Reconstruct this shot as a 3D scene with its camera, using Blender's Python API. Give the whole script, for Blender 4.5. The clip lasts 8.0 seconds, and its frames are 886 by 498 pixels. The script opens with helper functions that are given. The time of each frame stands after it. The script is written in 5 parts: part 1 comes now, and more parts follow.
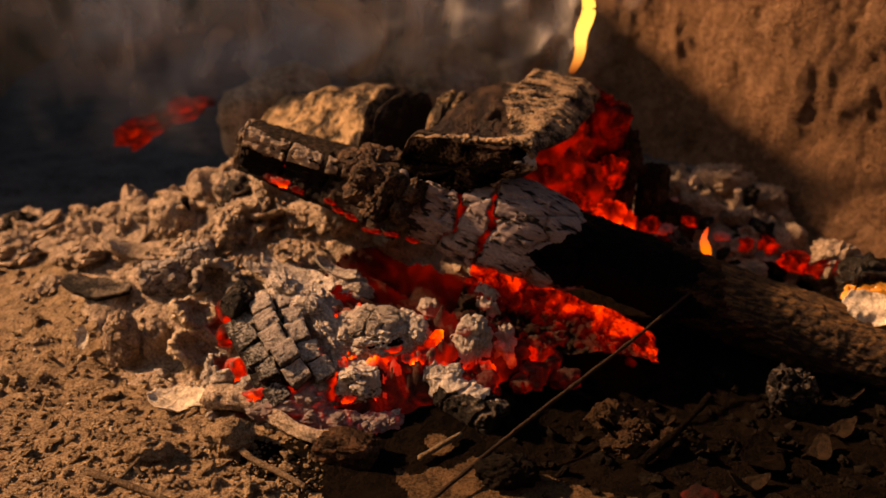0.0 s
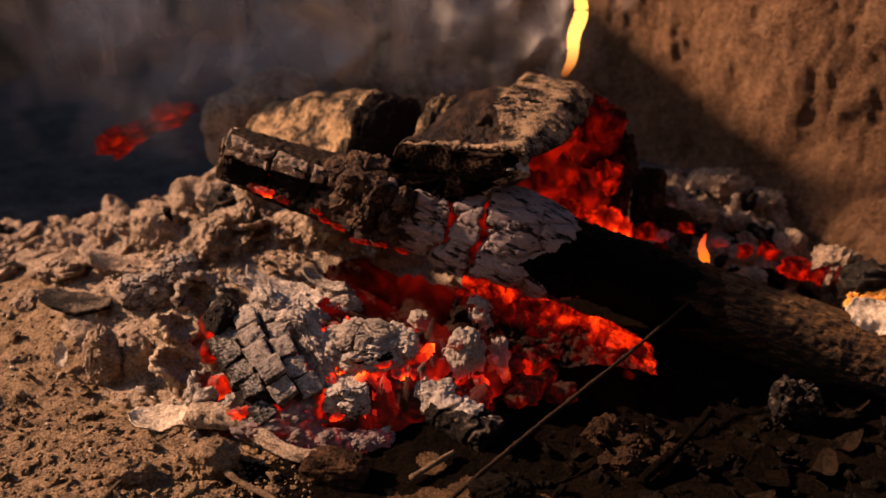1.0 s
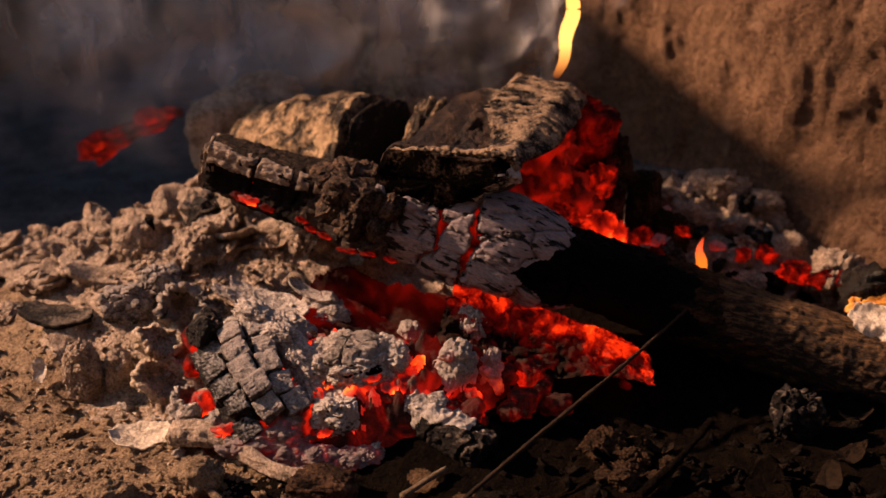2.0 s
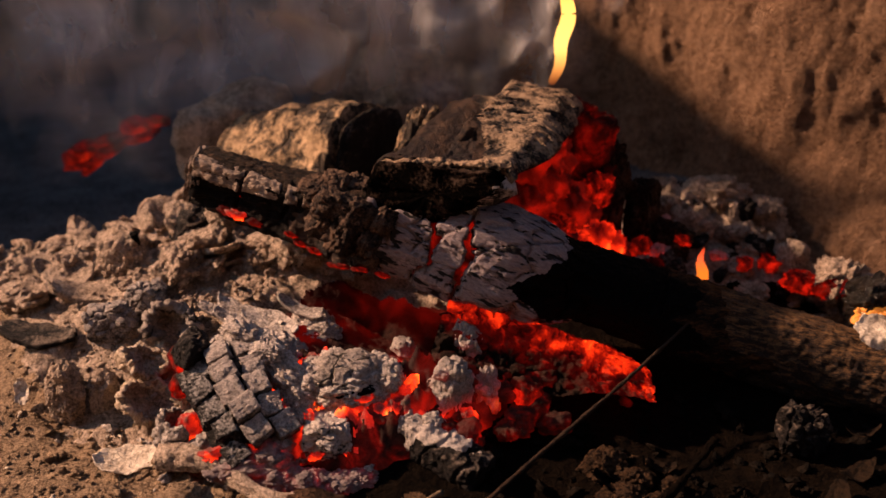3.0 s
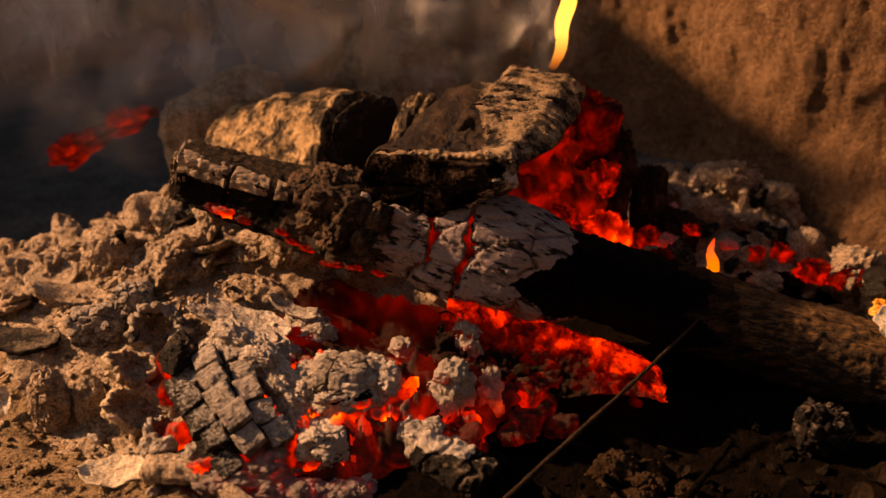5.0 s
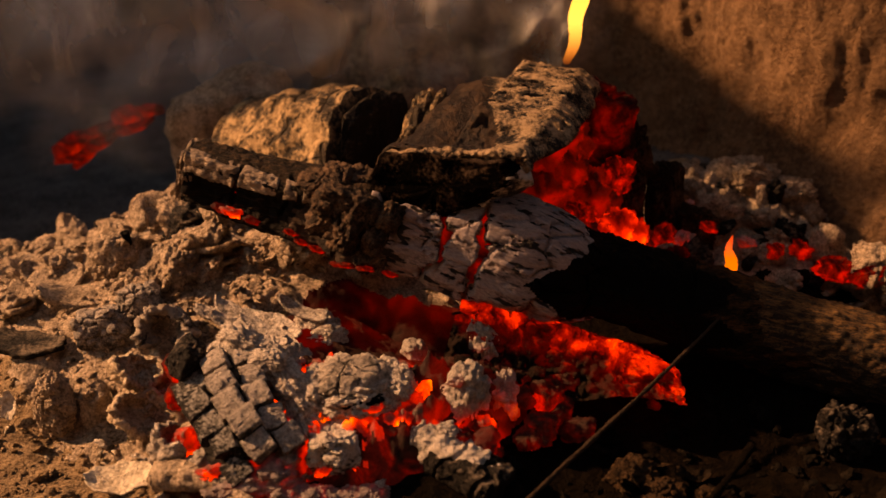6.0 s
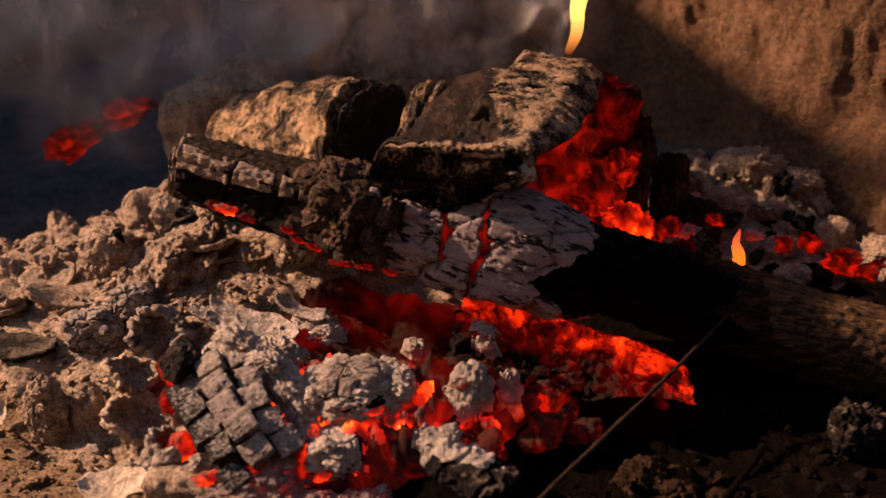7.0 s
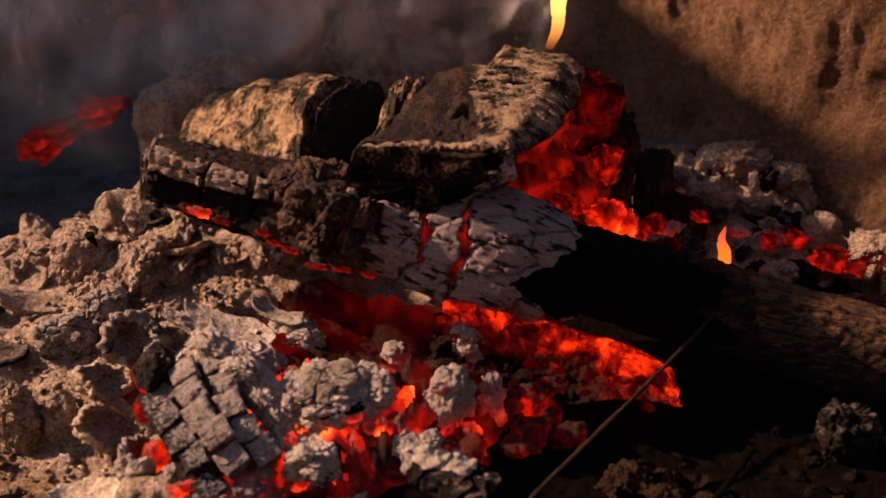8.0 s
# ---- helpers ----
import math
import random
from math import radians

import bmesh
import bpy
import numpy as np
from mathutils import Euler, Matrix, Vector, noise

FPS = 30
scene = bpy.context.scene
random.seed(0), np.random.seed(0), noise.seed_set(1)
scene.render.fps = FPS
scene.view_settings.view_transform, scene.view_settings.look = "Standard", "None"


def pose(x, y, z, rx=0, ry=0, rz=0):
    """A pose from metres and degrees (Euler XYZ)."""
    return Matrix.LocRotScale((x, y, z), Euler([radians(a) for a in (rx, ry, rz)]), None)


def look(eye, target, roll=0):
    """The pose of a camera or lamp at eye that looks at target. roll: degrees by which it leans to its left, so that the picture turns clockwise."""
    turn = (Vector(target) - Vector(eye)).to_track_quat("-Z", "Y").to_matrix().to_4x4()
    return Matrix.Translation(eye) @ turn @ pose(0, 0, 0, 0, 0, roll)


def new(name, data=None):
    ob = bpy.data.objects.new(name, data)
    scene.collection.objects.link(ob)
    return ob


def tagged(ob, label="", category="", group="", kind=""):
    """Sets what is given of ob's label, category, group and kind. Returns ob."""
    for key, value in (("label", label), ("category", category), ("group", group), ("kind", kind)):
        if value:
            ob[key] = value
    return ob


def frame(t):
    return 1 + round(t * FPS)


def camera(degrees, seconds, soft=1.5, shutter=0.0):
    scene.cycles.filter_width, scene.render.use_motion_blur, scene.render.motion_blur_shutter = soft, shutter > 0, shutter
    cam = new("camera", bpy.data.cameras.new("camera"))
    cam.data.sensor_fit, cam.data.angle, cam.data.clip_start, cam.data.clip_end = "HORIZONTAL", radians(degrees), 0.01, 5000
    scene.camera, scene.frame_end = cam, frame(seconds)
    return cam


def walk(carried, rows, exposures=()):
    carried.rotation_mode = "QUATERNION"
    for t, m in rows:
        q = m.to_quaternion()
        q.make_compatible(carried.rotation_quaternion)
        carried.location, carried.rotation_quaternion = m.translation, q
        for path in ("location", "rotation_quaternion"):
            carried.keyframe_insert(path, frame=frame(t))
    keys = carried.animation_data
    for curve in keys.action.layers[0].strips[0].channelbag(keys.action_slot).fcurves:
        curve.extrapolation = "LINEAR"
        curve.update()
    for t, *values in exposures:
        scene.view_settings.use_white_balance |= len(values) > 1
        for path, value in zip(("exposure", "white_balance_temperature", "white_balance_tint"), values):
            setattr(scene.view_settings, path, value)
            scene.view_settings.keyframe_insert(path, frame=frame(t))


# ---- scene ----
cam = camera(41.9, 8.0)
cam.data.dof.use_dof, cam.data.dof.focus_distance, cam.data.dof.aperture_fstop = True, 0.73, 6.2
METRES, EYE, TILT, LEAN, TURN = 0.17, 0.387, -22.0, 0.0, 0.0
ROWS = [
    (0.0, 0.0, 0.0, 0.0, 0.0, 0.0, -0.0),
    (0.5, 0.0001, 0.0811, 0.0194, -0.23, 0.06, 0.27),
    (1.0, 0.005, 0.1574, 0.0326, -0.41, 0.12, 0.53),
    (1.5, 0.0152, 0.2286, 0.0527, -0.53, 0.0, 0.8),
    (3.0, 0.0366, 0.4376, 0.1433, -0.89, -0.18, 1.62),
    (3.5, 0.04, 0.5026, 0.1595, -0.83, -0.31, 1.81),
    (4.0, 0.0473, 0.5552, 0.1658, -0.85, -0.57, 2.05),
    (4.5, 0.0532, 0.6011, 0.1788, -0.92, -0.85, 2.32),
    (6.0, 0.0316, 0.7428, 0.2144, -0.51, -1.37, 2.8),
    (6.5, 0.0236, 0.7981, 0.2235, -0.42, -1.55, 2.94),
    (7.0, 0.0202, 0.8569, 0.2384, -0.67, -1.9, 3.25),
    (7.5, 0.0305, 0.9082, 0.2506, -0.99, -2.14, 3.55),
    (8.0, 0.0493, 0.9473, 0.2635, -1.32, -2.31, 3.79),
]
walk(cam, [(t, pose(0, 0, EYE, TILT, LEAN, TURN) @ pose(METRES * x, METRES * y, METRES * z, 90 + pitch, roll, yaw)) for t, x, y, z, yaw, pitch, roll in ROWS], [
    (0.0, 1.0, 8900, 12), (0.6, 1.0, 8900, 12), (0.95, 1.0, 6800, 14), (3.0, 1.0, 6300, 14), (3.6, 1.05, 6000, 13), (4.5, 1.15, 5900, 12), (4.65, 1.1, 8600, 14),
    (5.8, 0.9, 10600, 18), (6.2, 0.85, 10600, 19), (6.45, 0.85, 7600, 19), (7.0, 1.0, 6700, 17), (7.5, 1.05, 6600, 17), (8.0, 0.95, 6600, 17)])

# ---- sky and sun ----
SUN_FROM = Vector((-0.90, 0.15, 0.62)).normalized()
sky_world = bpy.data.worlds.new("sky")
scene.world = sky_world
sky_world.use_nodes = True
wn = sky_world.node_tree.nodes
sky = wn.new("ShaderNodeTexSky")
sky.sky_type, sky.sun_disc = "NISHITA", False
sky.sun_elevation = math.asin(SUN_FROM.z)
sky.sun_rotation = math.atan2(SUN_FROM.x, SUN_FROM.y)
wn["Background"].inputs["Strength"].default_value = 0.046
sky_world.node_tree.links.new(sky.outputs[0], wn["Background"].inputs["Color"])
sun_data = bpy.data.lights.new("sun", "SUN")
sun_data.energy, sun_data.angle, sun_data.color = 4.8, radians(1.6), (1.0, 0.61, 0.385)
sun = new("sun", sun_data)
sun.matrix_world = look(SUN_FROM * 3, (0, 0, 0))


# ---- noise on arrays of points ----
def lattice(i, j, k, seed):
    h = (i * 374761393 + j * 668265263 + k * 2147483647 + seed * 974711) & 0xFFFFFFFF
    h = ((h ^ (h >> 13)) * 1274126177) & 0xFFFFFFFF
    h = ((h ^ (h >> 16)) * 2246822519) & 0xFFFFFFFF
    return ((h ^ (h >> 15)) & 0xFFFFFF) / float(0xFFFFFF)


def vnoise(p, seed=0):
    """Smooth noise from -1 to 1 at the points p (n x 3)."""
    c = np.floor(p).astype(np.int64)
    f = p - c
    f = f * f * f * (f * (f * 6 - 15) + 10)
    total = np.zeros(len(p))
    for a in (0, 1):
        for b in (0, 1):
            for d in (0, 1):
                w = (f[:, 0] if a else 1 - f[:, 0]) * (f[:, 1] if b else 1 - f[:, 1]) * (f[:, 2] if d else 1 - f[:, 2])
                total += w * lattice(c[:, 0] + a, c[:, 1] + b, c[:, 2] + d, seed)
    return total * 2 - 1


def fbm(p, octaves=4, seed=0, gain=0.5):
    total, amp, top = np.zeros(len(p)), 1.0, 0.0
    for o in range(octaves):
        total += amp * vnoise(p * 2.03 ** o + 17.3 * o, seed + o)
        top += amp
        amp *= gain
    return total / top


def billow(p, octaves=3, seed=0, gain=0.5):
    """Rounded bumps with sharp valleys, 0 to 1."""
    total, amp, top = np.zeros(len(p)), 1.0, 0.0
    for o in range(octaves):
        total += amp * np.abs(vnoise(p * 2.03 ** o + 9.1 * o, seed + o))
        top += amp
        amp *= gain
    return np.clip(total / top * 2.0, 0, 1.5)


def cells(p, seed=0, jitter=0.85):
    """Distance to the border between cells and a random value for each cell."""
    c = np.floor(p).astype(np.int64)
    f1, f2, idv = np.full(len(p), 9.0), np.full(len(p), 9.0), np.zeros(len(p))
    for a in (-1, 0, 1):
        for b in (-1, 0, 1):
            for d in (-1, 0, 1):
                q = c + (a, b, d)
                off = [0.5 + jitter * (lattice(q[:, 0], q[:, 1], q[:, 2], seed + s) - 0.5) for s in (1, 2, 3)]
                dist = np.sqrt(sum((q[:, n] + off[n] - p[:, n]) ** 2 for n in range(3)))
                near = dist < f1
                f2 = np.where(near, f1, np.minimum(f2, dist))
                idv = np.where(near, lattice(q[:, 0], q[:, 1], q[:, 2], seed + 7), idv)
                f1 = np.where(near, dist, f1)
    return f2 - f1, idv


def smooth(a, b, x):
    t = np.clip((x - a) / (b - a), 0, 1)
    return t * t * (3 - 2 * t)


# ---- meshes ----
def mesh_of(name, verts, faces, material, flat=False):
    me = bpy.data.meshes.new(name)
    me.from_pydata(np.asarray(verts).tolist(), [], faces if isinstance(faces, list) else faces.tolist())
    me.polygons.foreach_set("use_smooth", np.full(len(me.polygons), not flat))
    me.materials.append(material)
    me.update()
    return me


def thing(name, label, category, verts=None, faces=None, material=None, at=None, group="", kind="", flat=False):
    """A top-level thing: a mesh, or an Empty at its base where no mesh is given."""
    if verts is None:
        ob = new(name)
        ob.empty_display_size = 0.01
    else:
        ob = new(name, mesh_of(name, verts, faces, material, flat))
    if at is not None:
        ob.matrix_basis = at
    return tagged(ob, label, category, group, kind)


def part(name, verts, faces, material, parent, label="", at=None, flat=False):
    ob = new(name, mesh_of(name, verts, faces, material, flat))
    ob.parent = parent
    if at is not None:
        ob.matrix_basis = at
    return tagged(ob, label)


BALLS = {}


def ball(sub):
    if sub not in BALLS:
        bm = bmesh.new()
        bmesh.ops.create_icosphere(bm, subdivisions=sub, radius=1.0)
        bm.verts.ensure_lookup_table()
        BALLS[sub] = (np.array([v.co[:] for v in bm.verts]), np.array([[v.index for v in f.verts] for f in bm.faces]))
        bm.free()
    return BALLS[sub]


def turn_of(rx, ry, rz):
    return np.array(Euler((radians(rx), radians(ry), radians(rz))).to_matrix())


def lump(size, seed, sub=4, boxy=0.0, coarse=0.18, fine=0.06, crack=0.0, crack_size=0.35, rot=(0, 0, 0), billowy=0.0, top_cut=None):
    """A rough chunk round the origin: half-extents size in metres; boxy 0 to 1; coarse and fine: depth of the unevenness."""
    v, f = ball(sub)
    v = v.copy()
    if boxy > 0:
        m = np.abs(v).max(axis=1, keepdims=True)
        v = v / (m ** boxy) * (1 - 0.18 * boxy)
    n = v / np.linalg.norm(v, axis=1, keepdims=True)
    r = 1 + coarse * fbm(v * 1.5 + seed * 3.7, 3, seed) + fine * fbm(v * 7 + seed, 4, seed + 11, 0.6)
    if billowy:
        r += billowy * (billow(v * 2.6 + seed, 3, seed + 5) - 0.35)
        if sub > 5:
            r += 0.28 * billowy * (billow(v * 9 + seed, 3, seed + 8) - 0.35)
    if crack:
        edge, idv = cells(v / crack_size + seed, seed + 3)
        r -= crack * (1 - smooth(0.03, 0.16, edge))
        r += 0.25 * crack * (idv - 0.5)
    v = v * r[:, None]
    if top_cut is not None:
        v[:, 2] = np.minimum(v[:, 2], top_cut + 0.05 * fbm(v * 5, 2, seed))
    v = v * np.array(size)
    return v @ turn_of(*rot).T, f


def join(pieces):
    """One vertex list and one face list from several."""
    vs, fs, n = [], [], 0
    for v, f in pieces:
        vs.append(v)
        fs.append(np.asarray(f) + n)
        n += len(v)
    return np.concatenate(vs), np.concatenate(fs)


def sweep(line, radius, around=64, step=0.0015, shape=None, push=None, squash=1.0):
    """A tube along the line (points), radius(u) with u from 0 to 1; shape(theta, u) scales the section, push(p, theta, u, s) moves the skin out by metres. Closed by caps."""
    line = np.array(line, dtype=float)
    seg = np.linalg.norm(np.diff(line, axis=0), axis=1)
    s_at = np.concatenate(([0], np.cumsum(seg)))
    count = max(4, int(s_at[-1] / step))
    u = np.linspace(0, 1, count)
    s = u * s_at[-1]
    c = np.stack([np.interp(s, s_at, line[:, n]) for n in range(3)], axis=1)
    if len(line) > 2:
        w = max(2, count // (len(line) * 2))
        kern = np.ones(2 * w + 1) / (2 * w + 1)
        pad = np.concatenate((c[:1] - (c[1] - c[0]) * np.arange(w, 0, -1)[:, None], c, c[-1:] + (c[-1] - c[-2]) * np.arange(1, w + 1)[:, None]))
        c = np.stack([np.convolve(pad[:, n], kern, "valid") for n in range(3)], axis=1)
    tan = np.gradient(c, axis=0)
    tan /= np.linalg.norm(tan, axis=1, keepdims=True)
    side = np.cross(tan, (0, 0, 1.0))
    side /= np.linalg.norm(side, axis=1, keepdims=True)
    up = np.cross(side, tan)
    th = np.linspace(0, 2 * np.pi, around, endpoint=False)
    U, T = np.meshgrid(u, th, indexing="ij")
    S = U * s_at[-1]
    R = radius(U)
    if shape is not None:
        R = R * shape(T, U)
    dirs = np.cos(T)[..., None] * side[:, None, :] + np.sin(T)[..., None] * up[:, None, :] * squash
    base = c[:, None, :] + dirs * R[..., None]
    if push is not None:
        d = push(base.reshape(-1, 3), T.ravel(), U.ravel(), S.ravel()).reshape(T.shape)
        base = base + dirs * d[..., None]
    verts = base.reshape(-1, 3)
    idx = np.arange(count * around).reshape(count, around)
    nxt = np.roll(idx, -1, axis=1)
    faces = np.stack((idx[:-1], nxt[:-1], nxt[1:], idx[1:]), axis=-1).reshape(-1, 4).tolist()
    # end caps: rings drawn in towards the axis
    for end, order in ((0, 1), (count - 1, -1)):
        prev = idx[end]
        mid = base[end].mean(axis=0)
        for q in (0.88, 0.7, 0.45, 0.2):
            ring = mid + (base[end] - mid) * q
            ring = ring + tan[end] * (-order) * (0.0012 * fbm(ring * 160, 2, 3) + 0.0015 * (1 - q))[:, None]
            start = len(verts)
            verts = np.concatenate((verts, ring))
            cur = np.arange(start, start + around)
            a, b = prev, cur
            quad = np.stack((a, b, np.roll(b, -1), np.roll(a, -1)), axis=-1)
            faces += (quad if order == 1 else quad[:, ::-1]).tolist()
            prev = cur
        verts = np.concatenate((verts, mid[None] + tan[end] * (-order) * 0.0015))
        tip = len(verts) - 1
        tri = np.stack((prev, np.full(around, tip), np.roll(prev, -1)), axis=-1)
        faces += (tri if order == 1 else tri[:, ::-1]).tolist()
    return verts, faces


# ---- materials ----
def material(name):
    m = bpy.data.materials.new(name)
    m.use_nodes = True
    return m, m.node_tree.nodes, m.node_tree.links, m.node_tree.nodes["Principled BSDF"]


def noise_node(nodes, links, coord, scale, detail=6, rough=0.6, twist=0.0):
    n = nodes.new("ShaderNodeTexNoise")
    n.inputs["Scale"].default_value, n.inputs["Detail"].default_value, n.inputs["Roughness"].default_value = scale, detail, rough
    n.inputs["Distortion"].default_value = twist
    links.new(coord, n.inputs["Vector"])
    return n.outputs["Fac"]


def ramp(nodes, links, fac, stops):
    r = nodes.new("ShaderNodeValToRGB")
    el = r.color_ramp.elements
    while len(el) < len(stops):
        el.new(0.5)
    for e, (pos, col) in zip(el, stops):
        e.position, e.color = pos, (*col, 1) if len(col) == 3 else col
    links.new(fac, r.inputs["Fac"])
    return r.outputs["Color"]


def calc(nodes, links, op, a, b, clamp=False):
    n = nodes.new("ShaderNodeMath")
    n.operation, n.use_clamp = op, clamp
    for s, x in zip(n.inputs, (a, b)):
        if isinstance(x, (int, float)):
            s.default_value = x
        else:
            links.new(x, s)
    return n.outputs[0]


def mix(nodes, links, fac, a, b):
    n = nodes.new("ShaderNodeMix")
    n.data_type = "RGBA"
    for s, x in ((n.inputs["Factor"], fac), (n.inputs[6], a), (n.inputs[7], b)):
        if isinstance(x, (int, float)):
            s.default_value = x
        elif isinstance(x, tuple):
            s.default_value = (*x, 1)
        else:
            links.new(x, s)
    return n.outputs[2]


def bump(nodes, links, bsdf, height, strength, distance):
    b = nodes.new("ShaderNodeBump")
    b.inputs["Strength"].default_value, b.inputs["Distance"].default_value = strength, distance
    links.new(height, b.inputs["Height"])
    links.new(b.outputs[0], bsdf.inputs["Normal"])


def slots_by(ob, others, pick):
    """Gives the mesh more materials; pick takes the faces' centres and returns the slot of each."""
    me = ob.data
    for m in others:
        me.materials.append(m)
    c = np.empty(len(me.polygons) * 3)
    me.polygons.foreach_get("center", c)
    me.polygons.foreach_set("material_index", np.asarray(pick(c.reshape(-1, 3))).astype(np.int32))
    return ob


def coords(nodes, which="Object"):
    return nodes.new("ShaderNodeTexCoord").outputs[which]


def surface(name, dark, light, grain=400, patch=45, rough=0.9, bump_depth=0.0008, third=None, third_at=(0.55, 0.7), spec=0.2, patch2=90):
    """Mottled dry surface: two colours by grain and patches, a third by larger stains, fine relief."""
    m, n, l, b = material(name)
    co = coords(n)
    g = noise_node(n, l, co, grain, 8, 0.65)
    p = noise_node(n, l, co, patch, 5, 0.6)
    blend = calc(n, l, "ADD", calc(n, l, "MULTIPLY", g, 0.6), calc(n, l, "MULTIPLY", p, 0.4))
    col = ramp(n, l, blend, [(0.41, dark), (0.585, light)])
    if third:
        q = noise_node(n, l, co, patch2, 4, 0.7)
        fac = n.new("ShaderNodeMapRange")
        fac.inputs[1].default_value, fac.inputs[2].default_value = third_at
        l.new(q, fac.inputs[0])
        col = mix(n, l, fac.outputs[0], col, third)
    l.new(col, b.inputs["Base Color"])
    b.inputs["Roughness"].default_value = rough
    b.inputs["Specular IOR Level"].default_value = spec
    h = calc(n, l, "ADD", noise_node(n, l, co, grain * 1.4, 6, 0.7), calc(n, l, "MULTIPLY", noise_node(n, l, co, grain * 0.3, 5, 0.6), 1.5))
    bump(n, l, b, h, 1.0, bump_depth * 3.5)
    return m


def ember(name, strength, scale=60, cover=(0.42, 0.6), crust=(0.30, 0.26, 0.24), hot=1.0, low=None, soft=0.2):
    """Burning charcoal: glowing where the ash crust is thin. low: (z0, z1) heights of the object between which the glow dies away."""
    m, n, l, b = material(name)
    co = coords(n)
    a = noise_node(n, l, co, scale, 4 if soft > 0.15 else 2, 0.55, 4 * soft)
    fine = noise_node(n, l, co, scale * 7, 9, 0.78, 0.6)
    heat = calc(n, l, "ADD", calc(n, l, "MULTIPLY", a, 1 - soft), calc(n, l, "MULTIPLY", fine, soft))
    mr = n.new("ShaderNodeMapRange")
    mr.inputs[1].default_value, mr.inputs[2].default_value = cover
    l.new(heat, mr.inputs[0])
    h = mr.outputs[0]
    if low:
        sep = n.new("ShaderNodeSeparateXYZ")
        l.new(co, sep.inputs[0])
        wob = calc(n, l, "ADD", sep.outputs[2], calc(n, l, "MULTIPLY", calc(n, l, "SUBTRACT", a, 0.5), 0.03))
        zr = n.new("ShaderNodeMapRange")
        zr.inputs[1].default_value, zr.inputs[2].default_value, zr.inputs[3].default_value, zr.inputs[4].default_value = low[0], low[1], 1.0, 0.0
        l.new(wob, zr.inputs[0])
        h = calc(n, l, "MULTIPLY", h, zr.outputs[0])
    glow = ramp(n, l, h, [(0.0, (0, 0, 0)), (0.25, (0.035, 0.0005, 0.0002)), (0.5, (0.20, 0.0035, 0.0006)), (0.75, (0.75, 0.020 * hot, 0.002)), (1.0, (1.35, 0.105 * hot, 0.009))])
    base = ramp(n, l, fine, [(0.35, tuple(c * 0.35 for c in crust)), (0.62, crust)])
    l.new(base, b.inputs["Base Color"])
    b.inputs["Roughness"].default_value = 0.95
    b.inputs["Specular IOR Level"].default_value = 0.1
    l.new(glow, b.inputs["Emission Color"])
    b.inputs["Emission Strength"].default_value = strength * 0.85
    bump(n, l, b, fine, 1.0, 0.003)
    return m


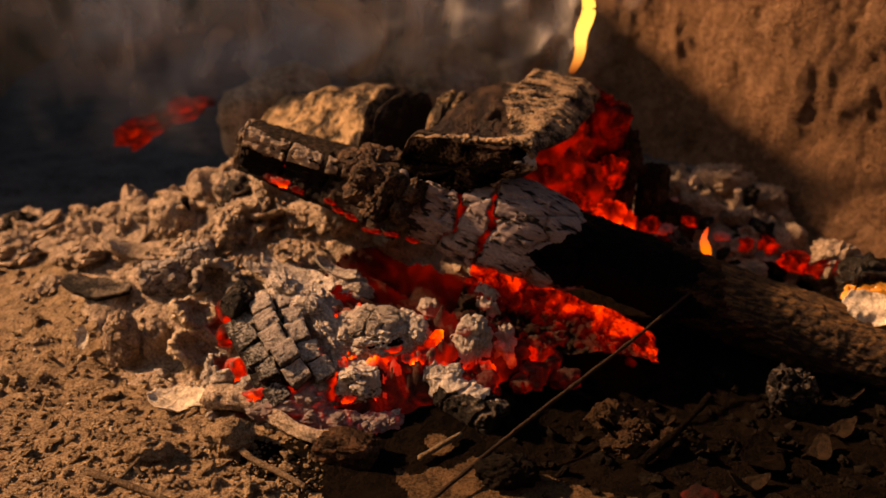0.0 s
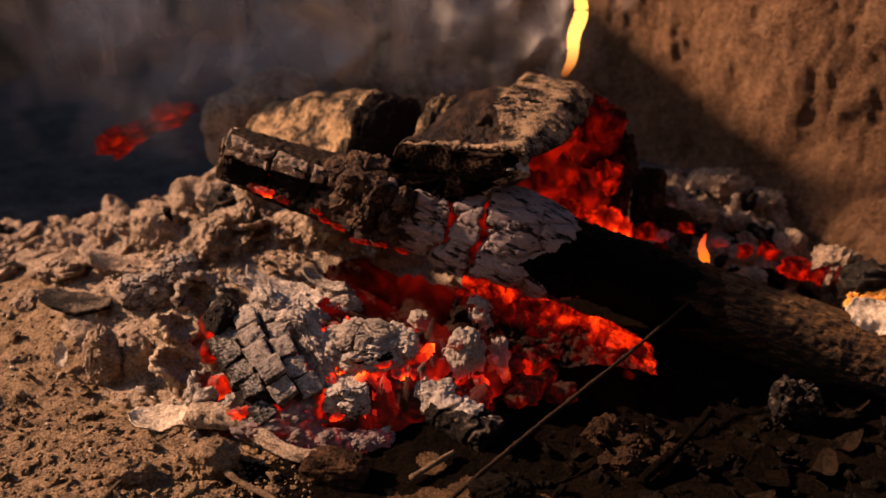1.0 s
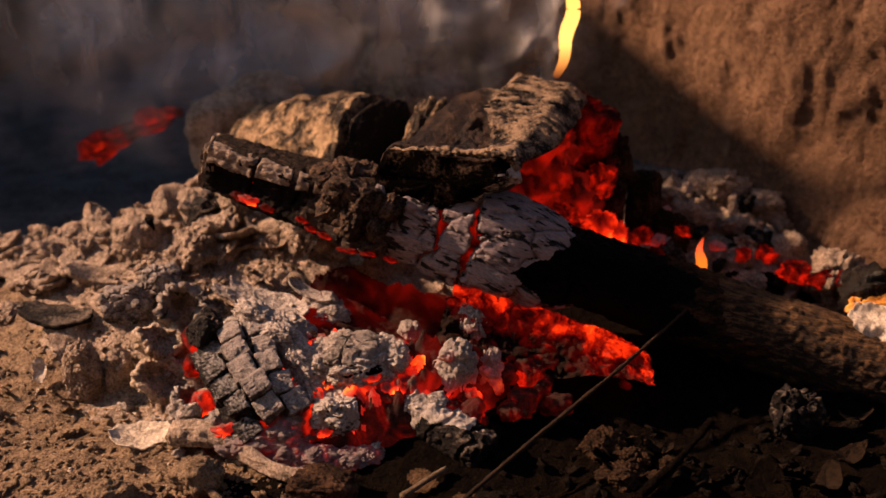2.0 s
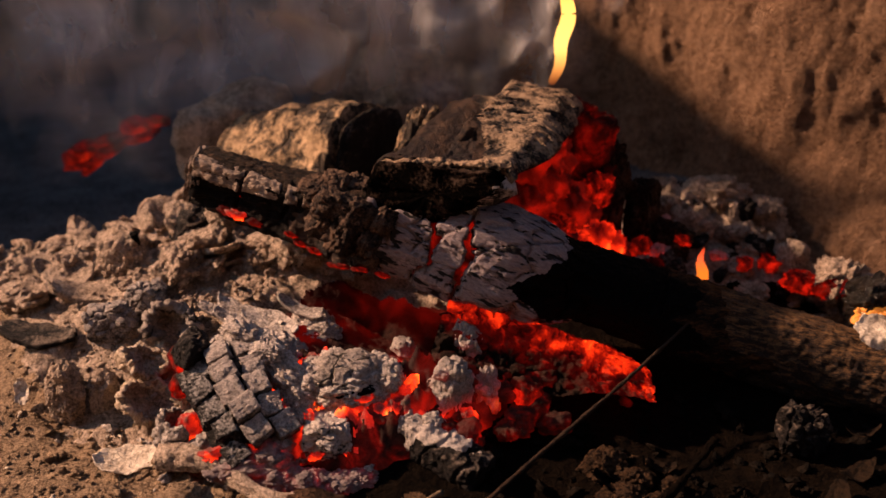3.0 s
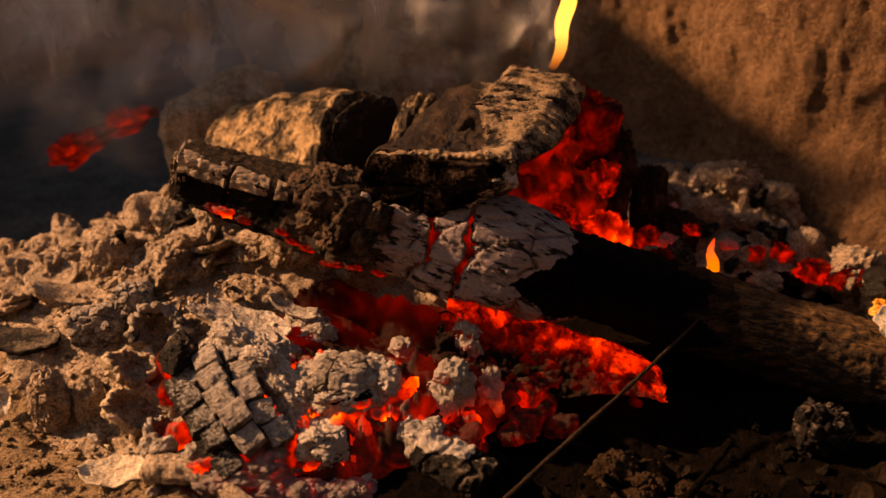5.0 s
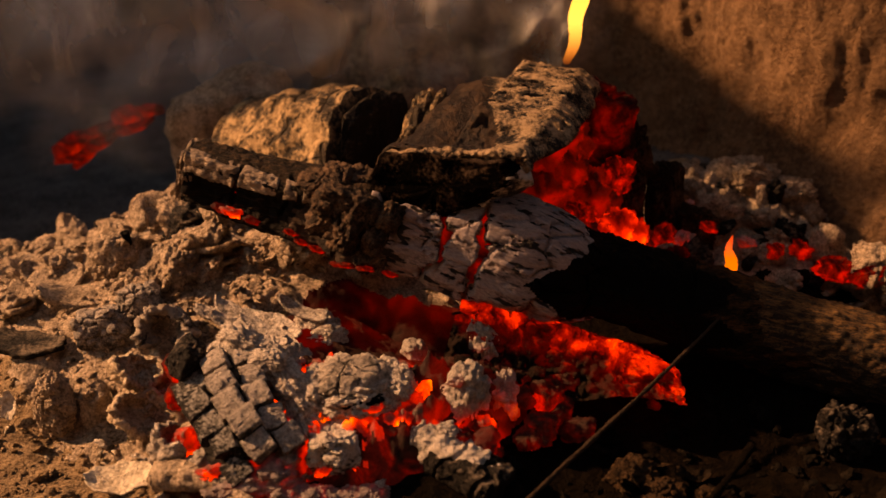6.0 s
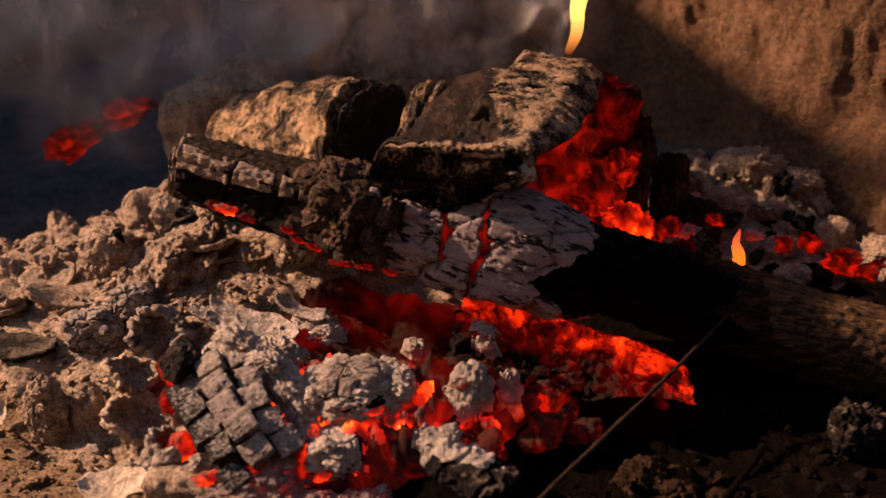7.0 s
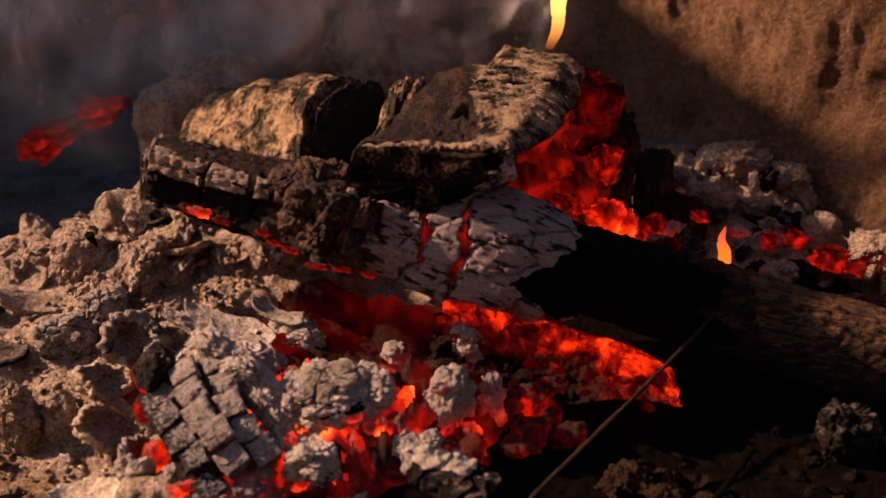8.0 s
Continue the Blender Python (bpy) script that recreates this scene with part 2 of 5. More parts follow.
def charred(name, ash=(0.42, 0.39, 0.36), cover=(0.5, 0.62), lean=0.6, scale=70, char=(0.016, 0.014, 0.013), fissure=0.0, gloss=0.12, grain=(1, 1, 1), depth=0.0035, slope=0.0, dashes=0.0):
    """Charcoal with ash and dust lying on it, more of it on what faces up."""
    m, n, l, b = material(name)
    run = n.new("ShaderNodeMapping")
    run.vector_type = "TEXTURE"
    run.inputs["Scale"].default_value = tuple(1 / g for g in grain)
    run.inputs["Rotation"].default_value = (0, radians(slope), 0)
    l.new(coords(n), run.inputs[0])
    co = run.outputs[0]
    geo = n.new("ShaderNodeNewGeometry")
    sep = n.new("ShaderNodeSeparateXYZ")
    l.new(geo.outputs["Normal"], sep.inputs[0])
    a = noise_node(n, l, co, scale, 7, 0.65)
    fine = noise_node(n, l, co, scale * 7, 7, 0.7)
    dust = calc(n, l, "ADD", a, calc(n, l, "MULTIPLY", calc(n, l, "SUBTRACT", fine, 0.5), 0.5))
    dust = calc(n, l, "ADD", dust, calc(n, l, "MULTIPLY", sep.outputs[2], lean * 0.25))
    mr = n.new("ShaderNodeMapRange")
    mr.inputs[1].default_value, mr.inputs[2].default_value = cover
    l.new(dust, mr.inputs[0])
    black = ramp(n, l, fine, [(0.35, tuple(c * 0.5 for c in char)), (0.7, tuple(c * 2.2 for c in char))])
    pale = ramp(n, l, fine, [(0.3, tuple(c * 0.55 for c in ash)), (0.65, ash)])
    col = mix(n, l, mr.outputs[0], black, pale)
    relief = calc(n, l, "ADD", fine, calc(n, l, "MULTIPLY", a, 1.5))
    if fissure:
        vo = n.new("ShaderNodeTexVoronoi")
        vo.feature = "DISTANCE_TO_EDGE"
        vo.inputs["Scale"].default_value = fissure
        warp = n.new("ShaderNodeVectorMath")
        warp.operation = "MULTIPLY_ADD"
        wn_ = n.new("ShaderNodeTexNoise")
        wn_.inputs["Scale"].default_value = fissure * 1.3
        l.new(co, wn_.inputs["Vector"])
        l.new(wn_.outputs["Color"], warp.inputs[0])
        warp.inputs[1].default_value = (0.014, 0.014, 0.014)
        l.new(co, warp.inputs[2])
        l.new(warp.outputs[0], vo.inputs["Vector"])
        gap = ramp(n, l, calc(n, l, "ADD", vo.outputs["Distance"], calc(n, l, "MULTIPLY", calc(n, l, "SUBTRACT", a, 0.47), 0.5, True)), [(0.0, (0, 0, 0)), (0.05, (1, 1, 1))])
        col = mix(n, l, gap, tuple(c * 0.8 for c in char), col)
        relief = calc(n, l, "ADD", relief, calc(n, l, "MULTIPLY", gap, 0.8))
    if dashes:
        slit = ramp(n, l, noise_node(n, l, co, dashes, 3, 0.5), [(0.385, (0, 0, 0)), (0.43, (1, 1, 1))])
        col = mix(n, l, slit, tuple(c * 1.5 for c in char), col)
        relief = calc(n, l, "ADD", relief, calc(n, l, "MULTIPLY", slit, 0.9))
    l.new(col, b.inputs["Base Color"])
    rr = calc(n, l, "ADD", 0.55, calc(n, l, "MULTIPLY", mr.outputs[0], 0.4))
    l.new(rr, b.inputs["Roughness"])
    b.inputs["Specular IOR Level"].default_value = gloss
    bump(n, l, b, relief, 1.0, depth)
    return m


M_ASH = surface("ash", (0.21, 0.152, 0.108), (0.68, 0.52, 0.39), 520, 90, third=(0.15, 0.12, 0.10), third_at=(0.62, 0.78), bump_depth=0.0014, patch2=60)
M_ASH_WHITE = surface("white_ash", (0.23, 0.193, 0.167), (0.68, 0.59, 0.515), 560, 110, third=(0.10, 0.09, 0.09), third_at=(0.62, 0.76), bump_depth=0.0008)
M_SOIL = surface("soil", (0.12, 0.077, 0.044), (0.50, 0.345, 0.21), 600, 110, third=(0.09, 0.062, 0.040), third_at=(0.62, 0.80), bump_depth=0.0016)
M_MUD = surface("mud_wall", (0.13, 0.070, 0.038), (0.29, 0.165, 0.092), 260, 22, third=(0.34, 0.205, 0.125), third_at=(0.55, 0.75), bump_depth=0.0024, patch2=40)
M_STONE = charred("scorched_wood", cover=(0.44, 0.60), ash=(0.52, 0.35, 0.20), char=(0.03, 0.022, 0.016), lean=0.1, scale=38, fissure=26)
M_GREY_SOIL = surface("grey_ash_soil", (0.045, 0.042, 0.041), (0.15, 0.141, 0.136), 300, 30, bump_depth=0.001)
M_BLACK = surface("soot", (0.004, 0.0035, 0.003), (0.014, 0.010, 0.007), 300, 40, bump_depth=0.001, spec=0.04)
M_CHAR = charred("charcoal", cover=(0.54, 0.68))
M_CHAR_DARK = charred("dark_charcoal", cover=(0.60, 0.8), ash=(0.22, 0.17, 0.13), char=(0.010, 0.008, 0.007))
M_CHAR_ASHY = charred("ashy_charcoal", cover=(0.36, 0.5), ash=(0.66, 0.57, 0.50))
M_CRUST = charred("ash_crust", cover=(0.28, 0.46), ash=(0.36, 0.29, 0.285), grain=(0.30, 1, 1), slope=26, scale=110, dashes=190, depth=0.0018)
M_CHAR_TOP = charred("dusty_charcoal", cover=(0.47, 0.64), lean=0.3, ash=(0.50, 0.34, 0.21), char=(0.010, 0.008, 0.007))
M_BARK = charred("bark", cover=(0.50, 0.74), ash=(0.36, 0.19, 0.075), char=(0.018, 0.009, 0.005), lean=0.4, scale=420, grain=(0.22, 1, 1), slope=14, gloss=0.2, depth=0.0026)
M_TWIG = surface("twig", (0.06, 0.038, 0.022), (0.22, 0.15, 0.09), 700, 120, bump_depth=0.0006)
M_EMBER = ember("ember", 1.25, 42, (0.36, 0.68), crust=(0.12, 0.09, 0.08), soft=0.12)
M_EMBER_HOT = ember("hot_ember", 1.9, 44, (0.36, 0.66), crust=(0.16, 0.12, 0.10), hot=1.35, soft=0.14)
M_EMBER_DIM = ember("dim_ember", 0.10, 40, (0.38, 0.70), crust=(0.014, 0.006, 0.005), hot=0.4)
M_EMBER_CORE = ember("core_ember", 0.22, 60, (0.30, 0.70), crust=(0.03, 0.012, 0.01), hot=0.5)
M_EMBER_DULL = ember("dull_ember", 0.10, 60, (0.36, 0.72), crust=(0.055, 0.030, 0.022), hot=0.4)
M_EMBER_DEEP = ember("deep_red_ember", 0.5, 70, (0.34, 0.70), crust=(0.03, 0.012, 0.009), hot=0.5)
M_EMBER_BASE = ember("ash_over_ember", 1.5, 50, (0.36, 0.60), crust=(0.51, 0.44, 0.39), low=(-0.012, 0.004))
# near-black soil, also used as painted shade under the long log
M_DARK_SOIL_SHADE = surface("dark_soil_shade", (0.0018, 0.0011, 0.0007), (0.010, 0.0058, 0.003), 420, 60, third=(0.014, 0.0078, 0.004), third_at=(0.6, 0.75), bump_depth=0.0018, spec=0.04)


def resin(name):
    """Molten resin: wet, amber, lit through by the fire under it."""
    m, n, l, b = material(name)
    co = coords(n)
    a = noise_node(n, l, co, 170, 4, 0.6)
    l.new(ramp(n, l, a, [(0.30, (0.16, 0.045, 0.008)), (0.66, (0.62, 0.25, 0.045))]), b.inputs["Base Color"])
    l.new(ramp(n, l, a, [(0.30, (0.20, 0.042, 0.003)), (0.70, (0.80, 0.26, 0.026))]), b.inputs["Emission Color"])
    b.inputs["Emission Strength"].default_value = 0.32
    b.inputs["Roughness"].default_value = 0.14
    bump(n, l, b, a, 1.0, 0.004)
    return m


def tar(name):
    """Wet black crust that bubbles out of burning wood."""
    m, n, l, b = material(name)
    co = coords(n)
    a = noise_node(n, l, co, 260, 4, 0.6)
    l.new(ramp(n, l, a, [(0.4, (0.003, 0.0024, 0.002)), (0.7, (0.022, 0.014, 0.008))]), b.inputs["Base Color"])
    b.inputs["Roughness"].default_value = 0.24
    b.inputs["Specular IOR Level"].default_value = 0.35
    bump(n, l, b, calc(n, l, "ADD", a, noise_node(n, l, co, 90, 3, 0.5)), 1.0, 0.008)
    return m


M_TAR = tar("wet_black_crust")
M_AMBER = resin("molten_resin")
M_LEAF = surface("dry_leaf", (0.40, 0.32, 0.235), (0.78, 0.67, 0.53), 500, 120, bump_depth=0.0005)


def fire(name, strength, green=1.0):
    """Flame: pale yellow at its root, orange towards its tip."""
    m, n, l, b = material(name)
    co = coords(n, "Generated")
    sep = n.new("ShaderNodeSeparateXYZ")
    l.new(co, sep.inputs[0])
    col = ramp(n, l, sep.outputs[2], [(0.0, (0.5, 0.10 * green, 0.012)), (0.3, (1.0, 0.46 * green, 0.10 * green ** 2)), (0.6, (1.0, 0.42 * green, 0.08 * green ** 2)), (0.82, (1.0, 0.26 * green, 0.03)), (1.0, (0.7, 0.14 * green, 0.012))])
    out = n["Material Output"]
    em = n.new("ShaderNodeEmission")
    em.inputs["Strength"].default_value = strength
    l.new(col, em.inputs["Color"])
    clear = n.new("ShaderNodeBsdfTransparent")
    blend = n.new("ShaderNodeMixShader")
    l.new(ramp(n, l, sep.outputs[2], [(0.0, (0.05, 0.05, 0.05)), (0.35, (1, 1, 1)), (0.75, (1, 1, 1)), (1.0, (0.35, 0.35, 0.35))]), blend.inputs[0])
    l.new(clear.outputs[0], blend.inputs[1])
    l.new(em.outputs[0], blend.inputs[2])
    l.new(blend.outputs[0], out.inputs["Surface"])
    return m


M_FLAME = fire("flame", 1.3)
M_FLAME_LOW = fire("orange_flame", 0.8, 0.4)
M_LOG_END = charred("charred_wood", cover=(0.58, 0.74), ash=(0.13, 0.085, 0.058), lean=0.1, scale=55, char=(0.006, 0.0042, 0.0033), gloss=0.06, grain=(0.3, 1, 1), depth=0.0022)
M_EMBER_BACK = ember("ember_wall", 1.2, 34, (0.30, 0.68), crust=(0.05, 0.035, 0.03), soft=0.1)
M_CHAR_BROWN = charred("brown_char", cover=(0.45, 0.75), ash=(0.16, 0.085, 0.048), char=(0.018, 0.010, 0.006), lean=0.1, scale=60, gloss=0.05)
M_PITCH = charred("black_char", cover=(0.70, 0.9), ash=(0.12, 0.10, 0.09), char=(0.003, 0.0026, 0.0025), lean=0.1, gloss=0.03)
M_EDGE = charred("ash_edge", cover=(0.26, 0.56), ash=(0.48, 0.365, 0.28), lean=0.2, scale=90, grain=(0.4, 1, 1))


def smoke_material():
    """Thin smoke: mostly clear, grey where it is dense."""
    m, n, l, b = material("smoke")
    co = coords(n)
    stretch = n.new("ShaderNodeMapping")
    stretch.inputs["Scale"].default_value = (1, 1, 0.45)
    l.new(co, stretch.inputs[0])
    wisp = n.new("ShaderNodeTexNoise")
    wisp.inputs["Scale"].default_value, wisp.inputs["Detail"].default_value, wisp.inputs["Distortion"].default_value = 16, 6, 1.2
    l.new(stretch.outputs[0], wisp.inputs["Vector"])
    g = coords(n, "UV")
    sep = n.new("ShaderNodeSeparateXYZ")
    l.new(g, sep.inputs[0])
    across = calc(n, l, "MULTIPLY", sep.outputs[0], calc(n, l, "SUBTRACT", 1.0, sep.outputs[0]))
    ends = calc(n, l, "MULTIPLY", sep.outputs[1], calc(n, l, "SUBTRACT", 1.0, sep.outputs[1]))
    soft = calc(n, l, "MULTIPLY", calc(n, l, "MULTIPLY", across, 4.0), calc(n, l, "MULTIPLY", ends, 4.0), True)
    dens = ramp(n, l, wisp.outputs["Fac"], [(0.32, (0, 0, 0)), (0.72, (1, 1, 1))])
    alpha = calc(n, l, "MULTIPLY", calc(n, l, "MULTIPLY", dens, soft), 0.88, True)
    l.new(alpha, b.inputs["Alpha"])
    b.inputs["Base Color"].default_value = (0.58, 0.56, 0.55, 1)
    b.inputs["Roughness"].default_value = 1.0
    b.inputs["Specular IOR Level"].default_value = 0.0
    return m


M_SMOKE = smoke_material()
M_EMBER_ASHY = ember("ember_in_ash", 1.3, 60, (0.42, 0.62), crust=(0.45, 0.40, 0.36), low=(-0.004, 0.010))
M_EMBER_FAR = ember("far_ember", 0.3, 38, (0.36, 0.70), crust=(0.05, 0.045, 0.04))
M_CAP = charred("grey_char_skin", cover=(0.30, 0.50), ash=(0.44, 0.37, 0.315), char=(0.03, 0.026, 0.022), lean=0.0, scale=60, fissure=48)
M_PLANE = charred("scorched_plane", cover=(0.46, 0.76), ash=(0.085, 0.050, 0.031), char=(0.010, 0.0065, 0.005), lean=0.0, scale=60, grain=(1, 0.25, 1), gloss=0.10, depth=0.002)
M_LOG_TOP = charred("scorched_top", cover=(0.50, 0.80), ash=(0.20, 0.125, 0.078), lean=0.1, scale=170, char=(0.016, 0.011, 0.008), gloss=0.06)
M_EMBER_LOBE = ember("glowing_ash", 0.25, 36, (0.34, 0.64), crust=(0.50, 0.42, 0.38), low=(0.002, 0.022))
M_LOG_FACE = charred("grained_char", cover=(0.42, 0.64), ash=(0.11, 0.070, 0.048), lean=0.1, scale=70, char=(0.014, 0.010, 0.008), gloss=0.14, grain=(0.22, 1, 1), depth=0.0022)
M_EMBER_PINK = ember("ash_lit_through", 0.3, 40, (0.40, 0.66), crust=(0.32, 0.26, 0.245), low=(0.012, -0.006), hot=0.6)
M_BLOCK = charred("brown_blocks", cover=(0.44, 0.68), ash=(0.17, 0.105, 0.068), char=(0.014, 0.010, 0.008), lean=0.3, scale=90, gloss=0.08, depth=0.002)
M_SOOTY = charred("sooty_end", cover=(0.52, 0.76), ash=(0.10, 0.066, 0.048), char=(0.0022, 0.0017, 0.0015), lean=0.1, scale=70, gloss=0.0, depth=0.002)
M_EMBER_GLOW = ember("deep_ember", 0.10, 24, (0.30, 0.75), crust=(0.03, 0.014, 0.010), hot=0.5, soft=0.1)
M_EMBER_SLOPE = ember("ember_slope", 1.1, 62, (0.33, 0.74), crust=(0.022, 0.011, 0.007), low=(0.001, -0.017), hot=1.2, soft=0.16)
M_SCORCH = charred("scorched_bark", cover=(0.48, 0.80), ash=(0.22, 0.095, 0.034), char=(0.010, 0.006, 0.004), lean=0.3, scale=150, grain=(0.25, 1, 1), gloss=0.06)
M_CUBE = charred("ashy_cube", cover=(0.36, 0.64), ash=(0.44, 0.38, 0.335), char=(0.035, 0.029, 0.025), lean=0.5, scale=120, depth=0.0014)
M_CREAM = surface("cream_ash", (0.26, 0.19, 0.125), (0.66, 0.53, 0.40), 520, 80, bump_depth=0.0006)
M_BROWN_SOIL = surface("brown_soil", (0.035, 0.021, 0.011), (0.17, 0.10, 0.052), 480, 70, bump_depth=0.0016, spec=0.08)
M_CLOD = surface("dark_brown_clod", (0.012, 0.0065, 0.003), (0.085, 0.044, 0.019), 480, 70, bump_depth=0.0016, spec=0.15)
M_ROCK = surface("weathered_stone", (0.12, 0.085, 0.058), (0.40, 0.29, 0.19), 160, 26, third=(0.07, 0.055, 0.045), third_at=(0.56, 0.72), bump_depth=0.0015)
M_EMBER_RED = ember("red_ember", 0.32, 34, (0.30, 0.78), crust=(0.04, 0.028, 0.024), hot=0.5, soft=0.13)
M_LITTER = surface("leaf_litter", (0.005, 0.003, 0.0014), (0.025, 0.014, 0.007), 420, 80, bump_depth=0.0008, spec=0.1)
M_STICK = surface("dark_stick", (0.009, 0.005, 0.003), (0.042, 0.022, 0.011), 700, 60, bump_depth=0.0004)


# ---- ground ----
def bell(x, y, cx, cy, sx, sy):
    return np.exp(-0.5 * (((x - cx) / sx) ** 2 + ((y - cy) / sy) ** 2))


def land(x, y):
    """Height of the ground without its fine relief."""
    z = -0.02 + 0.2 * np.clip(y - 0.72, 0, 0.33) * smooth(-2.0, -0.6, x) * (1 - 0.7 * smooth(0.26, 0.33, x))
    z = z - 0.065 * smooth(0.99, 1.10, y + 0.045 * smooth(0.14, 0.28, -x)) * (1 - smooth(-0.16, -0.02, x))
    z = z + 0.058 * bell(x, y, -0.12, 0.85, 0.12, 0.085)
    z = z + 0.020 * bell(x, y, -0.16, 0.95, 0.05, 0.045)
    z = z + 0.022 * bell(x, y, -0.03, 0.74, 0.09, 0.05)
    z = z + 0.012 * bell(x, y, 0.24, 0.93, 0.06, 0.06)
    z = z - 0.026 * bell(x, y, -0.015, 0.792, 0.045, 0.026)
    z = z + 0.012 * bell(x, y, 0.235, 0.974, 0.04, 0.018)
    z = z - 0.021 * bell(x, y, -0.198, 0.742, 0.045, 0.026)
    return z


def ashy(x, y):
    """1 where ash covers the soil."""
    p = np.stack((x, y, 0 * x), axis=1)
    a = smooth(0.25, 0.45, bell(x, y, -0.11, 0.87, 0.13, 0.105) + 0.12 * fbm(p * 18, 3, 5))
    b = smooth(0.3, 0.5, bell(x, y, -0.095, 0.742, 0.09, 0.036) + 0.15 * fbm(p * 25, 3, 6))
    c = smooth(0.3, 0.5, bell(x, y, 0.22, 0.93, 0.09, 0.07) + 0.15 * fbm(p * 25, 3, 8))
    return np.clip(a + b + c, 0, 1)


def relief(x, y):
    p = np.stack((x, y, 0 * x), axis=1)
    ash = ashy(x, y)
    soil = 0.0045 * fbm(p * 26, 4, 21) + 0.0013 * fbm(p * 140, 3, 22) + 0.0004 * np.clip(billow(p * 260, 2, 24) - 0.5, 0, 1)
    warp = p + 0.012 * np.stack((fbm(p * 40, 2, 31), fbm(p * 40, 2, 32), 0 * x), axis=1)
    heap = 0.007 * billow(warp * 34, 2, 41) + 0.002 * billow(warp * 85, 3, 42) - 0.004 + 0.001 * fbm(p * 260, 2, 43)
    return soil * (1 - ash) + heap * ash


def height(x, y):
    x, y = np.atleast_1d(np.asarray(x, float)), np.atleast_1d(np.asarray(y, float))
    return land(x, y) + relief(x, y)


def lines(a, b, step, far, grow):
    mid = np.arange(a, b + step / 2, step)
    out, d = [], step
    x = b
    while x < far:
        d *= grow
        x += d
        out.append(x)
    low, d, x = [], step, a
    while x > -far:
        d *= grow
        x -= d
        low.append(x)
    return np.concatenate((low[::-1], mid, out))


GX, GY = lines(-0.42, 0.42, 0.0016, 60, 1.25), lines(0.50, 1.16, 0.0016, 60, 1.25)
XX, YY = np.meshgrid(GX, GY, indexing="ij")
gz = height(XX.ravel(), YY.ravel())
gi = np.arange(len(GX) * len(GY)).reshape(len(GX), len(GY))
gfaces = np.stack((gi[:-1, :-1], gi[1:, :-1], gi[1:, 1:], gi[:-1, 1:]), axis=-1).reshape(-1, 4)
ground = thing("ground", "dry brown soil strewn with pale grey ash", "ground", np.stack((XX.ravel(), YY.ravel(), gz), axis=1), gfaces, M_SOIL, kind="structure")
# ash-covered cells take the ash, the hollow behind the heap takes dark grey
fx, fy = (XX[:-1, :-1] + XX[1:, 1:]).ravel() / 2, (YY[:-1, :-1] + YY[1:, 1:]).ravel() / 2
slots = np.where(ashy(fx, fy) > 0.5 + 0.25 * fbm(np.stack((fx, fy, 0 * fx), axis=1) * 120, 2, 77), 1, 0)
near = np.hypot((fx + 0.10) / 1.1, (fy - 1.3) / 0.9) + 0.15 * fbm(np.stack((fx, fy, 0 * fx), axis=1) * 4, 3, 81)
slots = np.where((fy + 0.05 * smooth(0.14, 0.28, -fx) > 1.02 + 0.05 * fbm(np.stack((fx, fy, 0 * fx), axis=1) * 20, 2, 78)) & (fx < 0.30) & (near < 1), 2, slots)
# soil to the right of the fire takes a much darker colour
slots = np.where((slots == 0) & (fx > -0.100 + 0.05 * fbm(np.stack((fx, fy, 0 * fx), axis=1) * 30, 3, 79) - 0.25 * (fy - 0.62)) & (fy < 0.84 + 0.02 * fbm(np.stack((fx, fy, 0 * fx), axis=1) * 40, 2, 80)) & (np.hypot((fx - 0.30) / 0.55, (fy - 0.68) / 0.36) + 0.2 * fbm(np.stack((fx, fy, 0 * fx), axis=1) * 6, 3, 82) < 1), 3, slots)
slots = np.where(np.hypot((fx + 0.015) / 0.070, (fy - 0.788) / 0.042) + 0.2 * fbm(np.stack((fx, fy, 0 * fx), axis=1) * 40, 3, 83) < 1, 4, slots)
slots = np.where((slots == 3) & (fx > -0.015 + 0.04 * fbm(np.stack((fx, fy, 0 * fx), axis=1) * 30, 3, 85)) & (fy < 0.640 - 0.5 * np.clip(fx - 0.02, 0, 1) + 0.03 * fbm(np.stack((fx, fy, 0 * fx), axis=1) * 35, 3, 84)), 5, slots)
# shade under and behind the long log, put into the ground's colour
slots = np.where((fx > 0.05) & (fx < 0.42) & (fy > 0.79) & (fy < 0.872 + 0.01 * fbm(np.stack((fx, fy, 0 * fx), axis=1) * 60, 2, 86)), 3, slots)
ground.data.materials.append(M_ASH)
ground.data.materials.append(M_GREY_SOIL)
ground.data.materials.append(M_DARK_SOIL_SHADE)
ground.data.materials.append(M_EMBER_GLOW)
ground.data.materials.append(M_BROWN_SOIL)
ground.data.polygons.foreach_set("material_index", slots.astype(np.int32))


